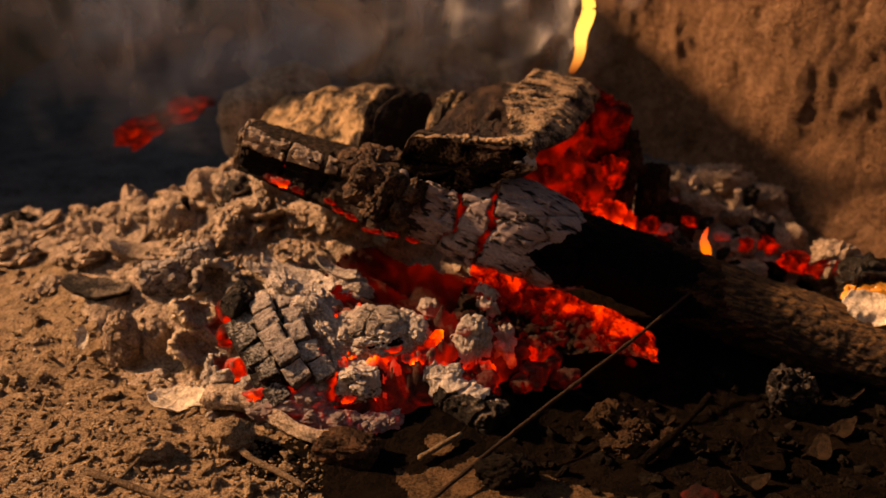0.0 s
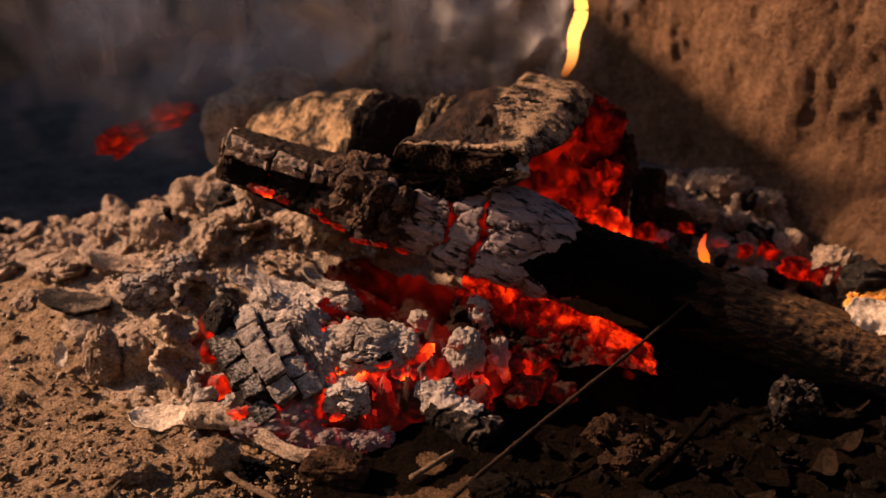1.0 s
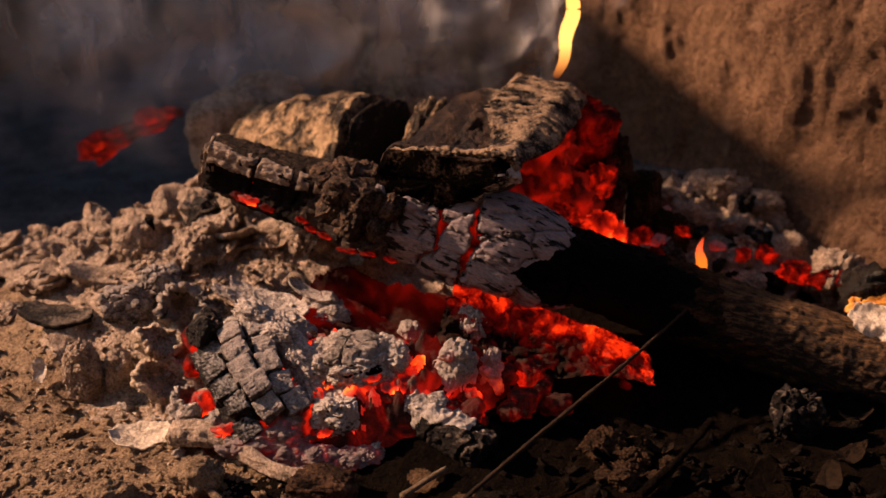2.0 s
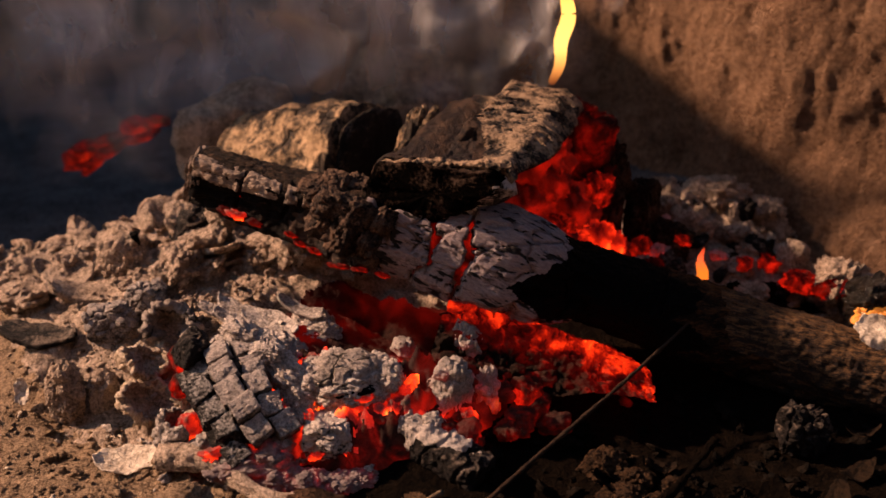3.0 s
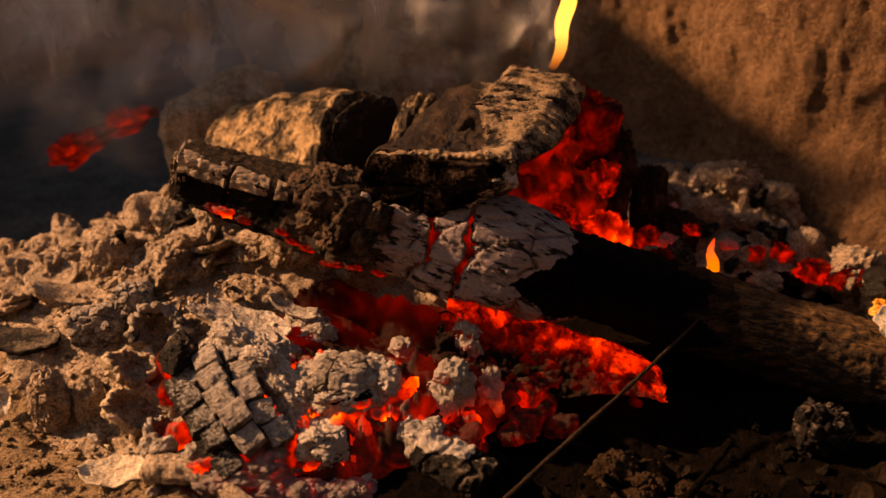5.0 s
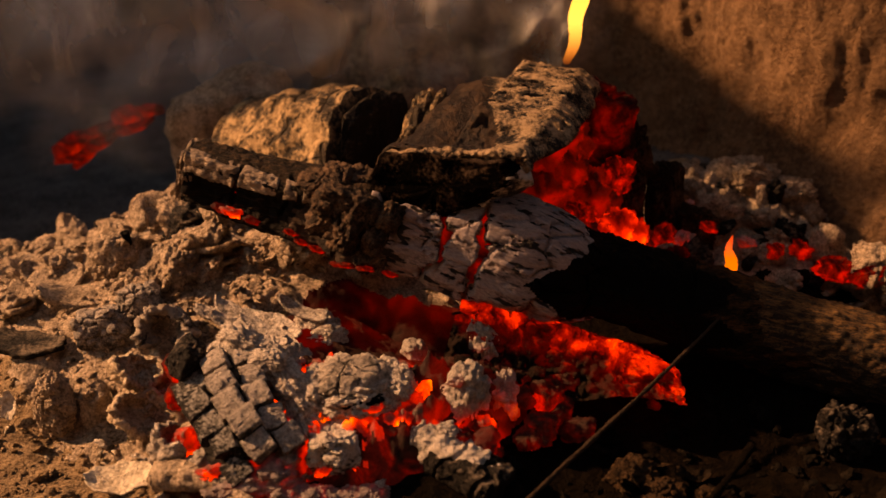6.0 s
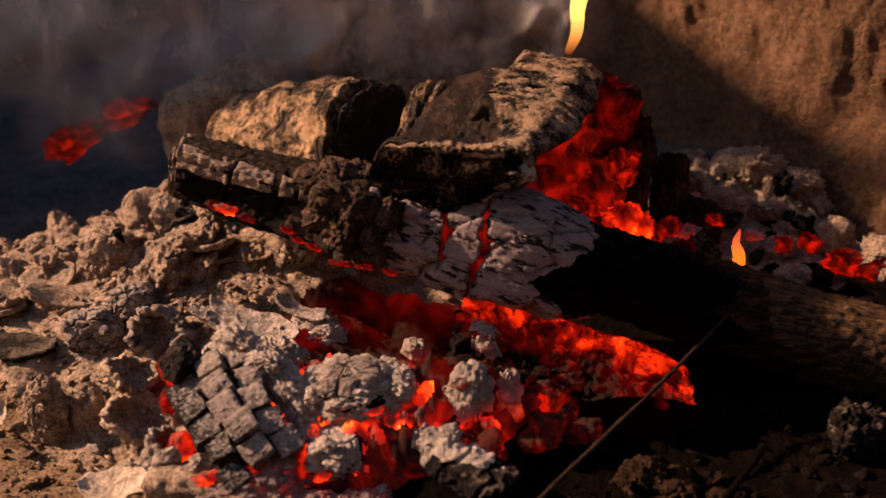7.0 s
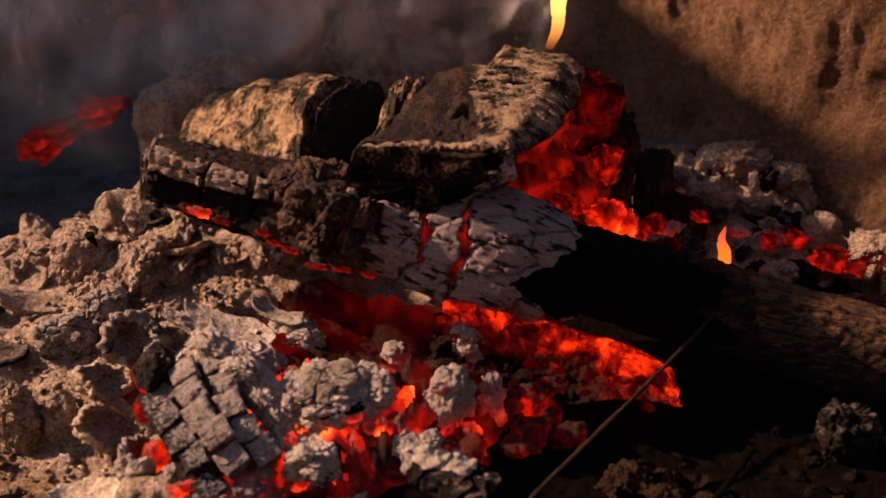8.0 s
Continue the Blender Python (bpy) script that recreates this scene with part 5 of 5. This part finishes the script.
# ---- glowing log end in the hollow behind the heap ----
m, length = along_pose((-0.345, 1.150, 0.036), (-0.248, 1.160, 0.080))
v, f = sweep([(-length * 0.42, 0, 0), (0, 0, 0.004), (length / 2, 0, 0)], lambda u: 0.004 + 0.005 * smooth(0, 0.3, u) - 0.003 * u, 80, 0.002, None, lambda p, t, u, s: 0.005 * fbm(p * 40, 3, 611))
far_log = thing("smouldering_log", "black log smouldering red along its side", "log", at=m)
part("log_body", v, f, M_EMBER_DIM, far_log)
prng = random.Random(5)
for n in range(9):
    v, f = lump((prng.uniform(0.008, 0.020), 0.006, prng.uniform(0.004, 0.010)), 620 + n, 4, 0.2, 0.4, 0.15)
    part("ember_patch", v, f, M_EMBER_FAR, far_log, "red-hot patch", at=pose(prng.uniform(-0.055, 0.06), -0.010, prng.uniform(-0.006, 0.010), 0, prng.uniform(-30, 30), 0))


# ---- twigs and the thin stick ----
def twig(name, label, pts, r0, r1, seed, mat=None, bumpy=0.0006):
    v, f = sweep(pts, lambda u: r0 + (r1 - r0) * u, 16, 0.002, None, lambda p, t, u, s: bumpy * fbm(p * 150, 3, seed))
    return thing(name, label, "twig", v, f, mat or M_TWIG)


twig("stick", "thin straight dry stick leaning on the log", [(-0.016, 0.582, -0.018), (0.044, 0.640, 0.002), (0.140, 0.727, 0.031), (0.183, 0.765, 0.048)], 0.0015, 0.0011, 701, M_STICK)
twig("twig", "curved brown twig on the soil", [(-0.134, 0.645, -0.010), (-0.118, 0.628, -0.012), (-0.100, 0.615, -0.012), (-0.084, 0.604, -0.015)], 0.0024, 0.0018, 702)
twig("twig", "pale straight twig half buried in soil", [(-0.222, 0.617, -0.012), (-0.195, 0.606, -0.014), (-0.160, 0.590, -0.017)], 0.0026, 0.0016, 703)
twig("twig", "thin bent rootlet on the soil", [(-0.186, 0.655, -0.010), (-0.189, 0.635, -0.009), (-0.200, 0.612, -0.014), (-0.212, 0.600, -0.017)], 0.0018, 0.0012, 704)
twig("twig", "pale twig in the ash near the black chunk", [(-0.015, 0.632, -0.012), (0.002, 0.645, -0.008), (0.012, 0.655, -0.008)], 0.0022, 0.0016, 705)
twig("twig", "curved dark root in the dark soil", [(0.125, 0.630, -0.014), (0.150, 0.650, -0.006), (0.168, 0.668, 0.002), (0.178, 0.678, 0.008)], 0.0035, 0.002, 706, M_DARK_SOIL_SHADE, 0.0015)
root = thing("burnt_branch", "white ash-coated branch at the edge of the fire", "branch", at=pose(0, 0, 0))
v, f = sweep([(-0.158, 0.688, 0.002), (-0.145, 0.684, 0.004), (-0.126, 0.676, 0.003), (-0.104, 0.660, -0.002), (-0.086, 0.650, -0.005), (-0.074, 0.646, -0.006)], lambda u: 0.0088 - 0.0045 * smooth(0.1, 0.5, u), 60, 0.0010, None, lambda p, t, u, s: 0.0022 * fbm(np.stack((s * 40, np.cos(t), np.sin(t)), axis=1), 3, 711) + 0.0012 * (billow(p * 130, 3, 713) - 0.4) * (1 - smooth(0.2, 0.6, u)) + 0.0006 * fbm(p * 300, 2, 712))
part("branch_body", v, f, M_ASH, root)
v, f = lump((0.022, 0.012, 0.0115), 713, 6, 0.5, 0.2, 0.05, billowy=0.08, rot=(0, 4, -12))
part("branch_end", v + np.array((-0.062, 0.640, -0.009)), f, M_CHAR_BROWN, root, "brown burnt end")


# ---- flakes and leaves ----
def sheet(w, d, seed, curl=0.25, thick=0.0009, n=36):
    """A thin curled flake with a ragged edge."""
    a = np.linspace(-1, 1, n)
    X, Y = np.meshgrid(a, a, indexing="ij")
    r = np.sqrt(X ** 2 + Y ** 2) + 1e-6
    big = np.maximum(np.abs(X), np.abs(Y)) / r
    X, Y = X * big, Y * big
    th = np.arctan2(Y, X)
    edge = 1 + 0.28 * fbm(np.stack((np.cos(th) * 1.8, np.sin(th) * 1.8, 0 * th), axis=-1).reshape(-1, 3) + seed, 4, seed).reshape(X.shape)
    X, Y = X * edge * w, Y * edge * d
    p = np.stack((X, Y, 0 * X), axis=-1).reshape(-1, 3)
    z = curl * (X ** 2 + 0.4 * Y ** 2).ravel() / max(w, d) + 0.12 * d * fbm(p / d * 1.6 + seed, 3, seed + 1)
    top = np.stack((X.ravel(), Y.ravel(), z + thick / 2), axis=1)
    low = top - np.array((0, 0, thick))
    i = np.arange(n * n).reshape(n, n)
    up = np.stack((i[:-1, :-1], i[1:, :-1], i[1:, 1:], i[:-1, 1:]), axis=-1).reshape(-1, 4)
    rim = np.concatenate((i[:-1, 0], i[-1, :-1], i[1:, -1][::-1], i[0, 1:][::-1]))
    side = np.stack((rim, np.roll(rim, -1), np.roll(rim, -1) + n * n, rim + n * n), axis=-1)
    return np.concatenate((top, low)), np.concatenate((up, up[:, ::-1] + n * n, side[:, ::-1]))


def flake(name, label, at, w, d, seed, mat, curl=0.25, category="flake", lift=0.002, thick=0.0009):
    v, f = sheet(w, d, seed, curl, thick)
    if lift is not None:
        p = at.translation
        around = [float(height(p.x + a, p.y + b)[0]) for a in (-w * 0.6, 0, w * 0.6) for b in (-d * 0.6, 0, d * 0.6)]
        at = Matrix.Translation((0, 0, sorted(around)[6] + lift - p.z)) @ at
    return thing(name, label, category, v, f, mat, at=at)


strip_rng = random.Random(33)
for n, (x, y, z, a, w) in enumerate([(-0.118, 0.786, 0.050, -30, 0.020), (-0.104, 0.778, 0.050, -38, 0.018), (-0.122, 0.774, 0.051, -24, 0.016), (-0.090, 0.770, 0.050, -45, 0.017), (-0.100, 0.760, 0.051, -34, 0.019), (-0.080, 0.786, 0.052, -20, 0.016), (-0.132, 0.790, 0.050, -10, 0.018), (-0.086, 0.756, 0.046, -50, 0.014)]):
    flake("ash_strip", "narrow grey-white strip of flaking ash", pose(x, y, z, strip_rng.uniform(-25, 35), strip_rng.uniform(5, 22), a), w, w * 0.34, 1700 + n, M_ASH_WHITE, curl=0.2, category="ash", lift=None, thick=0.0022)
flake("ash_flake", "thin white flake of ash with ragged edges on the soil", pose(-0.182, 0.699, 0.001, 10, 4, 10), 0.020, 0.013, 721, M_LEAF)
flake("wood_chip", "pale upright splinter of wood in the soil", pose(-0.264, 0.760, 0.000, 62, 0, 8), 0.005, 0.009, 722, M_LEAF, lift=0.006)
flake("bark_piece", "flat dark piece of bark on the ash", pose(-0.262, 0.803, 0.016, 8, 4, -8), 0.028, 0.013, 723, M_CHAR_DARK, curl=0.18, lift=0.001, thick=0.004)
flake("bark_piece", "grey slab of bark lying in the ash", pose(-0.230, 0.842, 0.037, 10, 6, 10), 0.030, 0.012, 724, M_ASH, lift=-0.006, thick=0.005)
v, f = sheet(0.024, 0.0125, 725, 0.30, 0.0010, 48)
fan = np.arctan2(v[:, 1] - 0.012, v[:, 0] - 0.034)
v[:, 2] += 0.0022 * np.sin(13 * fan + 0.8 * fbm(v * 40, 2, 726)) + 0.0006 * fbm(v * 190, 3, 727)
thing("dry_leaf", "pale crumpled dry leaf on the log beside the burning stub", "leaf", v, f, M_LEAF, at=pose(0.314, 0.763, 0.0320, 40, 2, -22))
flake("dry_leaf", "brown dead leaf on the dark soil", pose(0.118, 0.665, -0.006, 18, 8, 40), 0.022, 0.015, 726, M_DARK_SOIL_SHADE, curl=0.5, category="leaf")
flake("dry_leaf", "dull brown leaf on the dark soil", pose(0.205, 0.640, -0.010, 10, -6, 80), 0.020, 0.014, 727, M_DARK_SOIL_SHADE, curl=0.5, category="leaf")

for n, (x, y, a, w) in enumerate([(0.119, 0.671, 20, 0.017), (0.106, 0.684, 70, 0.012), (0.150, 0.684, -30, 0.014), (0.188, 0.611, 10, 0.020), (0.241, 0.640, 55, 0.022), (0.285, 0.715, -15, 0.016), (0.168, 0.645, 80, 0.013), (0.262, 0.668, 30, 0.018), (0.215, 0.660, -50, 0.015), (0.300, 0.650, 0, 0.020)]):
    flake("dry_leaf", "crumpled brown dead leaf on the dark soil", pose(x, y, -0.010, 14 * math.sin(n), 12 * math.cos(2 * n), a), w * 0.7, w * 0.36, 1800 + n, M_LITTER, curl=0.6, category="leaf", lift=0.003)

# ---- dark debris beside the log ----
v, f = lump((0.016, 0.013, 0.017), 731, 6, 0.35, 0.36, 0.10, crack=0.16, crack_size=0.6, billowy=0.12)
thing("charcoal_chunk", "small black charcoal chunk with a grey top", "charcoal", v, f, M_CHAR_DARK, at=pose(0.240, 0.703, -0.002), group="charcoal chunks in the fire")
for n, (x, y, a, b, c) in enumerate([(0.112, 0.682, 0.013, 0.011, 0.009), (0.128, 0.668, 0.011, 0.009, 0.007), (0.118, 0.652, 0.012, 0.010, 0.007), (0.140, 0.648, 0.008, 0.007, 0.006), (0.134, 0.686, 0.007, 0.006, 0.005), (0.150, 0.664, 0.006, 0.006, 0.005)]):
    v, f = lump((a, b, c), 732 + n, 6, 0.1, 0.42, 0.13, billowy=0.26)
    thing("clod", "crumbly brown clod of soil", "soil", v, f, M_CLOD, at=pose(x, y, float(land(np.array([x]), np.array([y]))[0]) + 0.5 * c), group="clods on the charcoal soil")
rock("charcoal_chunk", "black clump of charcoal at the foot of the stick", "charcoal", (0.040, 0.612, -0.010), (0.019, 0.012, 0.010), 733, M_BLACK, sub=5, coarse=0.3, fine=0.12, billowy=0.2)
rock("clod", "dark crumbly clod of soil near the rootlet", "soil", (-0.190, 0.640, -0.012), (0.014, 0.010, 0.008), 736, M_SOIL, sub=5, coarse=0.35, fine=0.12, billowy=0.3)
rock("clod", "grey clod of ashy soil beside the branch", "soil", (-0.138, 0.652, -0.008), (0.014, 0.012, 0.011), 734, M_SOIL, sub=5, coarse=0.25, fine=0.1, billowy=0.2)
ember_lump((0.156, 0.585, -0.012), (0.012, 0.010, 0.008), M_EMBER_DIM, 735, "dim red ember in the dark soil")
stub = thing("burning_stub", "short black log stub with a resinous burning end", "log", at=pose(0.328, 0.812, 0.030))
v, f = lump((0.022, 0.020, 0.019), 741, 6, 0.3, 0.2, 0.10, billowy=0.3)
part("stub_body", v, f, M_TAR, stub, "wet black crust")
v, f = lump((0.025, 0.013, 0.012), 742, 6, 0.3, 0.25, 0.10, billowy=0.15)
part("burning_end", v + np.array((0.001, -0.015, -0.004)), f, M_AMBER, stub, "amber burning end")

# ---- loose ash: separate lumps on the heap, and crumbs ----
rng = random.Random(21)
heap = thing("ash_heap", "broad heap of crumbled grey-brown ash lumps", "ash", at=pose(0, 0, 0))
SIZES = (0.006, 0.008, 0.010, 0.012, 0.015, 0.018)
SHAPES = {}
for size in SIZES:
    SHAPES[size] = []
    for n in range(5):
        v, f = lump((1.0, rng.uniform(0.6, 0.95), rng.choice((0.35, 0.5, 0.7, 0.9))), 800 + n + int(size * 1e4), 5 if size > 0.009 else 4, rng.choice((0.0, 0.2, 0.5)), 0.36, 0.06, billowy=0.26, crack=rng.choice((0.0, 0.0, 0.16)), crack_size=0.8)
        v[:, 2] += rng.uniform(-0.25, 0.35) * v[:, 0] ** 2
        SHAPES[size].append(mesh_of("ash_piece", v * size, f, M_ASH))
    for n in range(5):
        v, f = sheet(1.0, rng.uniform(0.55, 0.9), 850 + n + int(size * 1e4), rng.uniform(0.2, 0.6), rng.uniform(0.16, 0.26), 16)
        SHAPES[size].append(mesh_of("ash_piece", v * size * 1.1, f, M_ASH))
    for n in range(5):
        bend, wide = rng.uniform(150, 270), rng.uniform(0.5, 0.8)
        arc = [(0.8 * math.cos(radians(bend * k / 9)), wide * math.sin(radians(bend * k / 9)), 0.12 * math.sin(k + n)) for k in range(10)]
        v, f = sweep(arc, lambda u: 0.13 + 0.13 * np.sin(np.pi * np.clip(0.12 + 0.8 * u, 0, 1)), 16, 0.10, None, lambda p, t, u, s: 0.10 * fbm(p * 3.2, 3, 880 + n) + 0.06 * (billow(p * 6, 2, 890 + n) - 0.4), rng.uniform(1.3, 2.4))
        v = (v * np.array((1, 1, 0.8))) @ turn_of(rng.uniform(-30, 30), rng.uniform(-30, 30), 0).T * size
        SHAPES[size].append(mesh_of("ash_piece", v - np.array((0, 0, 0.002)), f, M_ASH))


DARK = {s: [m.copy() for m in SHAPES[s][:5]] for s in SIZES}
for group in DARK.values():
    for m in group:
        m.materials[0] = M_CHAR_DARK


def put_piece(x, y, s, parent, sink=0.15, flakes=True, dark=0.06):
    flat = flakes and rng.random() < 0.55
    ob = new("ash_piece", rng.choice(DARK[s] if rng.random() < dark else SHAPES[s][5:] if flat else SHAPES[s][:5]))
    ob.parent = parent
    z = float(height(x, y)[0])
    ob.matrix_basis = pose(x, y, z + sink * s, rng.uniform(-1, 1) * (22 if flat else 35), rng.uniform(-1, 1) * (22 if flat else 35), rng.uniform(0, 360))
    return ob


count = 0
while count < 254:
    x, y = rng.gauss(-0.16, 0.095), rng.gauss(0.88, 0.062)
    if y < 0.76 or y > 1.0 or x < -0.42 or (x < -0.2 and y > 0.97) or (y < 0.79 and x > -0.20) or (y < 0.83 and x < -0.245) or (y < 0.835 and x > -0.085) or (y < 0.83 and x > -0.255) or math.hypot(x + 0.216, y - 0.868) < 0.030 or math.hypot((x + 0.228) / 0.042, (y - 0.838) / 0.024) < 1:
        continue
    put_piece(x, y, rng.choice(SIZES if y < 0.93 else SIZES[:4]), heap, 0.15 if y < 0.92 else -0.1)
    count += 1
for n in range(46):
    put_piece(rng.uniform(-0.42, -0.25), rng.uniform(0.88, 0.965), rng.choice(SIZES[1:]), heap, 0.0)
rim_heap = thing("ash_heap", "low heap of pale ash lumps in front of the mud wall", "ash", at=pose(0, 0, 0))
for n in range(90):
    x, y = rng.uniform(0.17, 0.33), rng.uniform(0.85, 1.0)
    put_piece(x, y, rng.choice(SIZES[:4]), rim_heap, 0.3, False, 0.55 if y < 0.955 and x < 0.27 else 0.25)
for n in range(46):
    put_piece(rng.uniform(0.19, 0.34), rng.uniform(0.962, 0.988), rng.choice(SIZES[1:5]), rim_heap, 0.45, False)
for x, y, z, s in [(0.203, 0.970, 0.058, 0.012), (0.246, 0.970, 0.052, 0.012), (0.262, 0.972, 0.046, 0.015), (0.200, 0.952, 0.058, 0.010), (0.238, 0.968, 0.050, 0.015), (0.300, 0.852, 0.036, 0.010), (0.318, 0.850, 0.040, 0.008), (0.310, 0.854, 0.030, 0.018), (0.326, 0.842, 0.028, 0.018), (0.296, 0.858, 0.024, 0.015), (0.222, 0.935, 0.046, 0.012), (0.250, 0.925, 0.042, 0.012)]:
    ob = put_piece(x, y, s, rim_heap, 0.15, False)
    ob.matrix_basis = Matrix.Translation((0, 0, z - ob.matrix_basis.translation.z)) @ ob.matrix_basis
for n, (x, y, z) in enumerate([(0.232, 0.895, 0.030), (0.250, 0.885, 0.026), (0.302, 0.850, 0.022), (0.185, 0.900, 0.034), (0.268, 0.895, 0.026), (0.205, 0.905, 0.040), (0.195, 0.925, 0.046), (0.285, 0.862, 0.022), (0.31, 0.858, 0.026)]):
    rock("ember", "ember glowing among the ash by the wall", "ember", (x, y, z + 0.006), tuple(s * (0.55 + 0.5 * ((n * 7) % 5) / 4) for s in (0.013, 0.008, 0.007)), 860 + n, M_EMBER_DEEP if n % 3 else M_EMBER_ASHY, rot=(0, 20, n * 70), sub=5, coarse=0.5, fine=0.08, billowy=0.3)
curl("broken ring of pale ash in front of the mud wall", pose(0.232, 0.946, 0.050, 6, 0, 30), 0.026, 0.005, 0.010, (-40, 250), 871, M_ASH)
curl("curled ash crust by the mud wall", pose(0.288, 0.905, 0.030, 10, 6, 100), 0.016, 0.005, 0.012, (0, 260), 872, M_ASH)
curl("grey ash curl beside the burning stub", pose(0.304, 0.862, 0.022, 0, 10, 200), 0.012, 0.005, 0.012, (0, 240), 873, M_ASH)


def crumbs(name, label, amount, where, sizes, seed, mat, sub=3):
    r = random.Random(seed)
    base = [lump((1, r.uniform(0.45, 0.9), r.uniform(0.2, 0.6)), seed + n, sub, r.choice((0.2, 0.8)), 0.6, 0.35, crack=0.3, crack_size=0.9) for n in range(14)]
    xs, ys, ss = [], [], []
    while len(xs) < amount:
        x, y = where(r)
        if x is None:
            continue
        xs.append(x), ys.append(y), ss.append(r.choice(sizes) * r.uniform(0.7, 1.2))
    zs = height(np.array(xs), np.array(ys))
    pieces = []
    for x, y, z, s in zip(xs, ys, zs, ss):
        v, f = base[r.randrange(14)]
        pieces.append(((v * s) @ turn_of(r.uniform(-40, 40), r.uniform(-40, 40), r.uniform(0, 360)).T + np.array((x, y, z + 0.2 * s)), f))
    v, f = join(pieces)
    return thing(name, label, "debris", v, f, mat, kind="stuff")


def ash_spot(r):
    x, y = r.gauss(-0.13, 0.09), max(0.77, r.gauss(0.86, 0.065))
    return (None, None) if y < 0.84 and x > -0.09 else (x, y)


crumbs("soil_crumbs", "small brown crumbs of soil and grit", 4200, lambda r: (r.uniform(-0.36, -0.075), r.triangular(0.54, 0.82, 0.62)), (0.0006, 0.0008, 0.0012, 0.0021), 901, M_SOIL, 2)
crumbs("soil_clods", "small clods and chips of dry soil", 260, lambda r: (r.uniform(-0.36, -0.09), r.triangular(0.55, 0.80, 0.64)), (0.002, 0.0028, 0.004, 0.0055), 905, M_SOIL)
crumbs("wood_chips", "pale chips of wood and straw on the soil", 70, lambda r: (r.uniform(-0.34, -0.10), r.uniform(0.56, 0.80)), (0.0014, 0.002, 0.003), 906, M_LEAF)
crumbs("ash_crumbs", "crumbled pale ash strewn over the heap", 2200, ash_spot, (0.0012, 0.0018, 0.0026, 0.004), 902, M_ASH)
crumbs("ash_crumbs", "white ash crumbs among the embers", 160, lambda r: (min(-0.02, r.gauss(-0.08, 0.05)), max(0.676, r.gauss(0.72, 0.03))), (0.003, 0.004, 0.006), 903, M_ASH_WHITE)
crumbs("charcoal_crumbs", "black charcoal crumbs on the soil", 380, lambda r: (r.uniform(0.02, 0.36), r.uniform(0.56, 0.80)), (0.002, 0.003, 0.005, 0.007), 904, M_BLACK)


# ---- flames ----
def flame(label, pts, r, seed, root=0.12, mat=None):
    v, f = sweep(pts, lambda u: r * np.sin(np.pi * np.clip(root + (0.98 - root) * u, 0, 1)) ** 0.8 + 0.0002, 24, 0.002, None, lambda p, t, u, s: 0.12 * r * fbm(p * 60, 2, seed))
    return thing("flame", label, "flame", v, f, mat or M_FLAME)


flame("tall yellow flame rising from the back of the split log", [(0.104, 0.925, 0.168), (0.112, 0.926, 0.182), (0.110, 0.927, 0.200), (0.118, 0.928, 0.216), (0.113, 0.928, 0.236), (0.120, 0.928, 0.262)], 0.0052, 951)
flame("orange flame licking up behind the long log", [(0.186, 0.846, 0.022), (0.198, 0.847, 0.027), (0.207, 0.848, 0.034), (0.209, 0.849, 0.044), (0.205, 0.850, 0.051), (0.208, 0.850, 0.061)], 0.0046, 952, 0.2, M_FLAME_LOW)


# ---- smoke ----
def wisp(x, y, z, wide, tall, lean, seed):
    """A thin veil of smoke, curling as it rises."""
    nu, nv = 24, 40
    U, V = np.meshgrid(np.linspace(0, 1, nu), np.linspace(0, 1, nv), indexing="ij")
    q = np.stack((U * 1.5, V * 2.5, 0 * U + seed), axis=-1).reshape(-1, 3)
    px = x + (U.ravel() - 0.5) * wide * (0.6 + 0.6 * V.ravel()) + lean * V.ravel() + 0.03 * fbm(q, 3, seed)
    py = y + 0.05 * fbm(q * 1.3, 3, seed + 4)
    pz = z + V.ravel() * tall
    i = np.arange(nu * nv).reshape(nu, nv)
    f = np.stack((i[:-1, :-1], i[1:, :-1], i[1:, 1:], i[:-1, 1:]), axis=-1).reshape(-1, 4)
    ob = thing("smoke", "thin grey smoke drifting up behind the fire", "smoke", np.stack((px, py, pz), axis=1), f, M_SMOKE, kind="stuff")
    uv = ob.data.uv_layers.new(name="sheet")
    loops = np.empty(len(ob.data.loops), dtype=np.int32)
    ob.data.loops.foreach_get("vertex_index", loops)
    uv.data.foreach_set("uv", np.stack((U.ravel()[loops], V.ravel()[loops]), axis=1).ravel())
    return ob


wisp(-0.05, 1.02, 0.09, 0.26, 0.24, 0.03, 961)
wisp(-0.22, 1.10, 0.04, 0.30, 0.30, -0.03, 962)
wisp(-0.38, 1.22, 0.0, 0.34, 0.34, 0.02, 963)
wisp(0.10, 1.00, 0.12, 0.16, 0.22, 0.02, 964)
wisp(-0.12, 1.25, 0.02, 0.40, 0.34, 0.0, 965)
wisp(0.01, 0.99, 0.14, 0.20, 0.20, -0.03, 966)
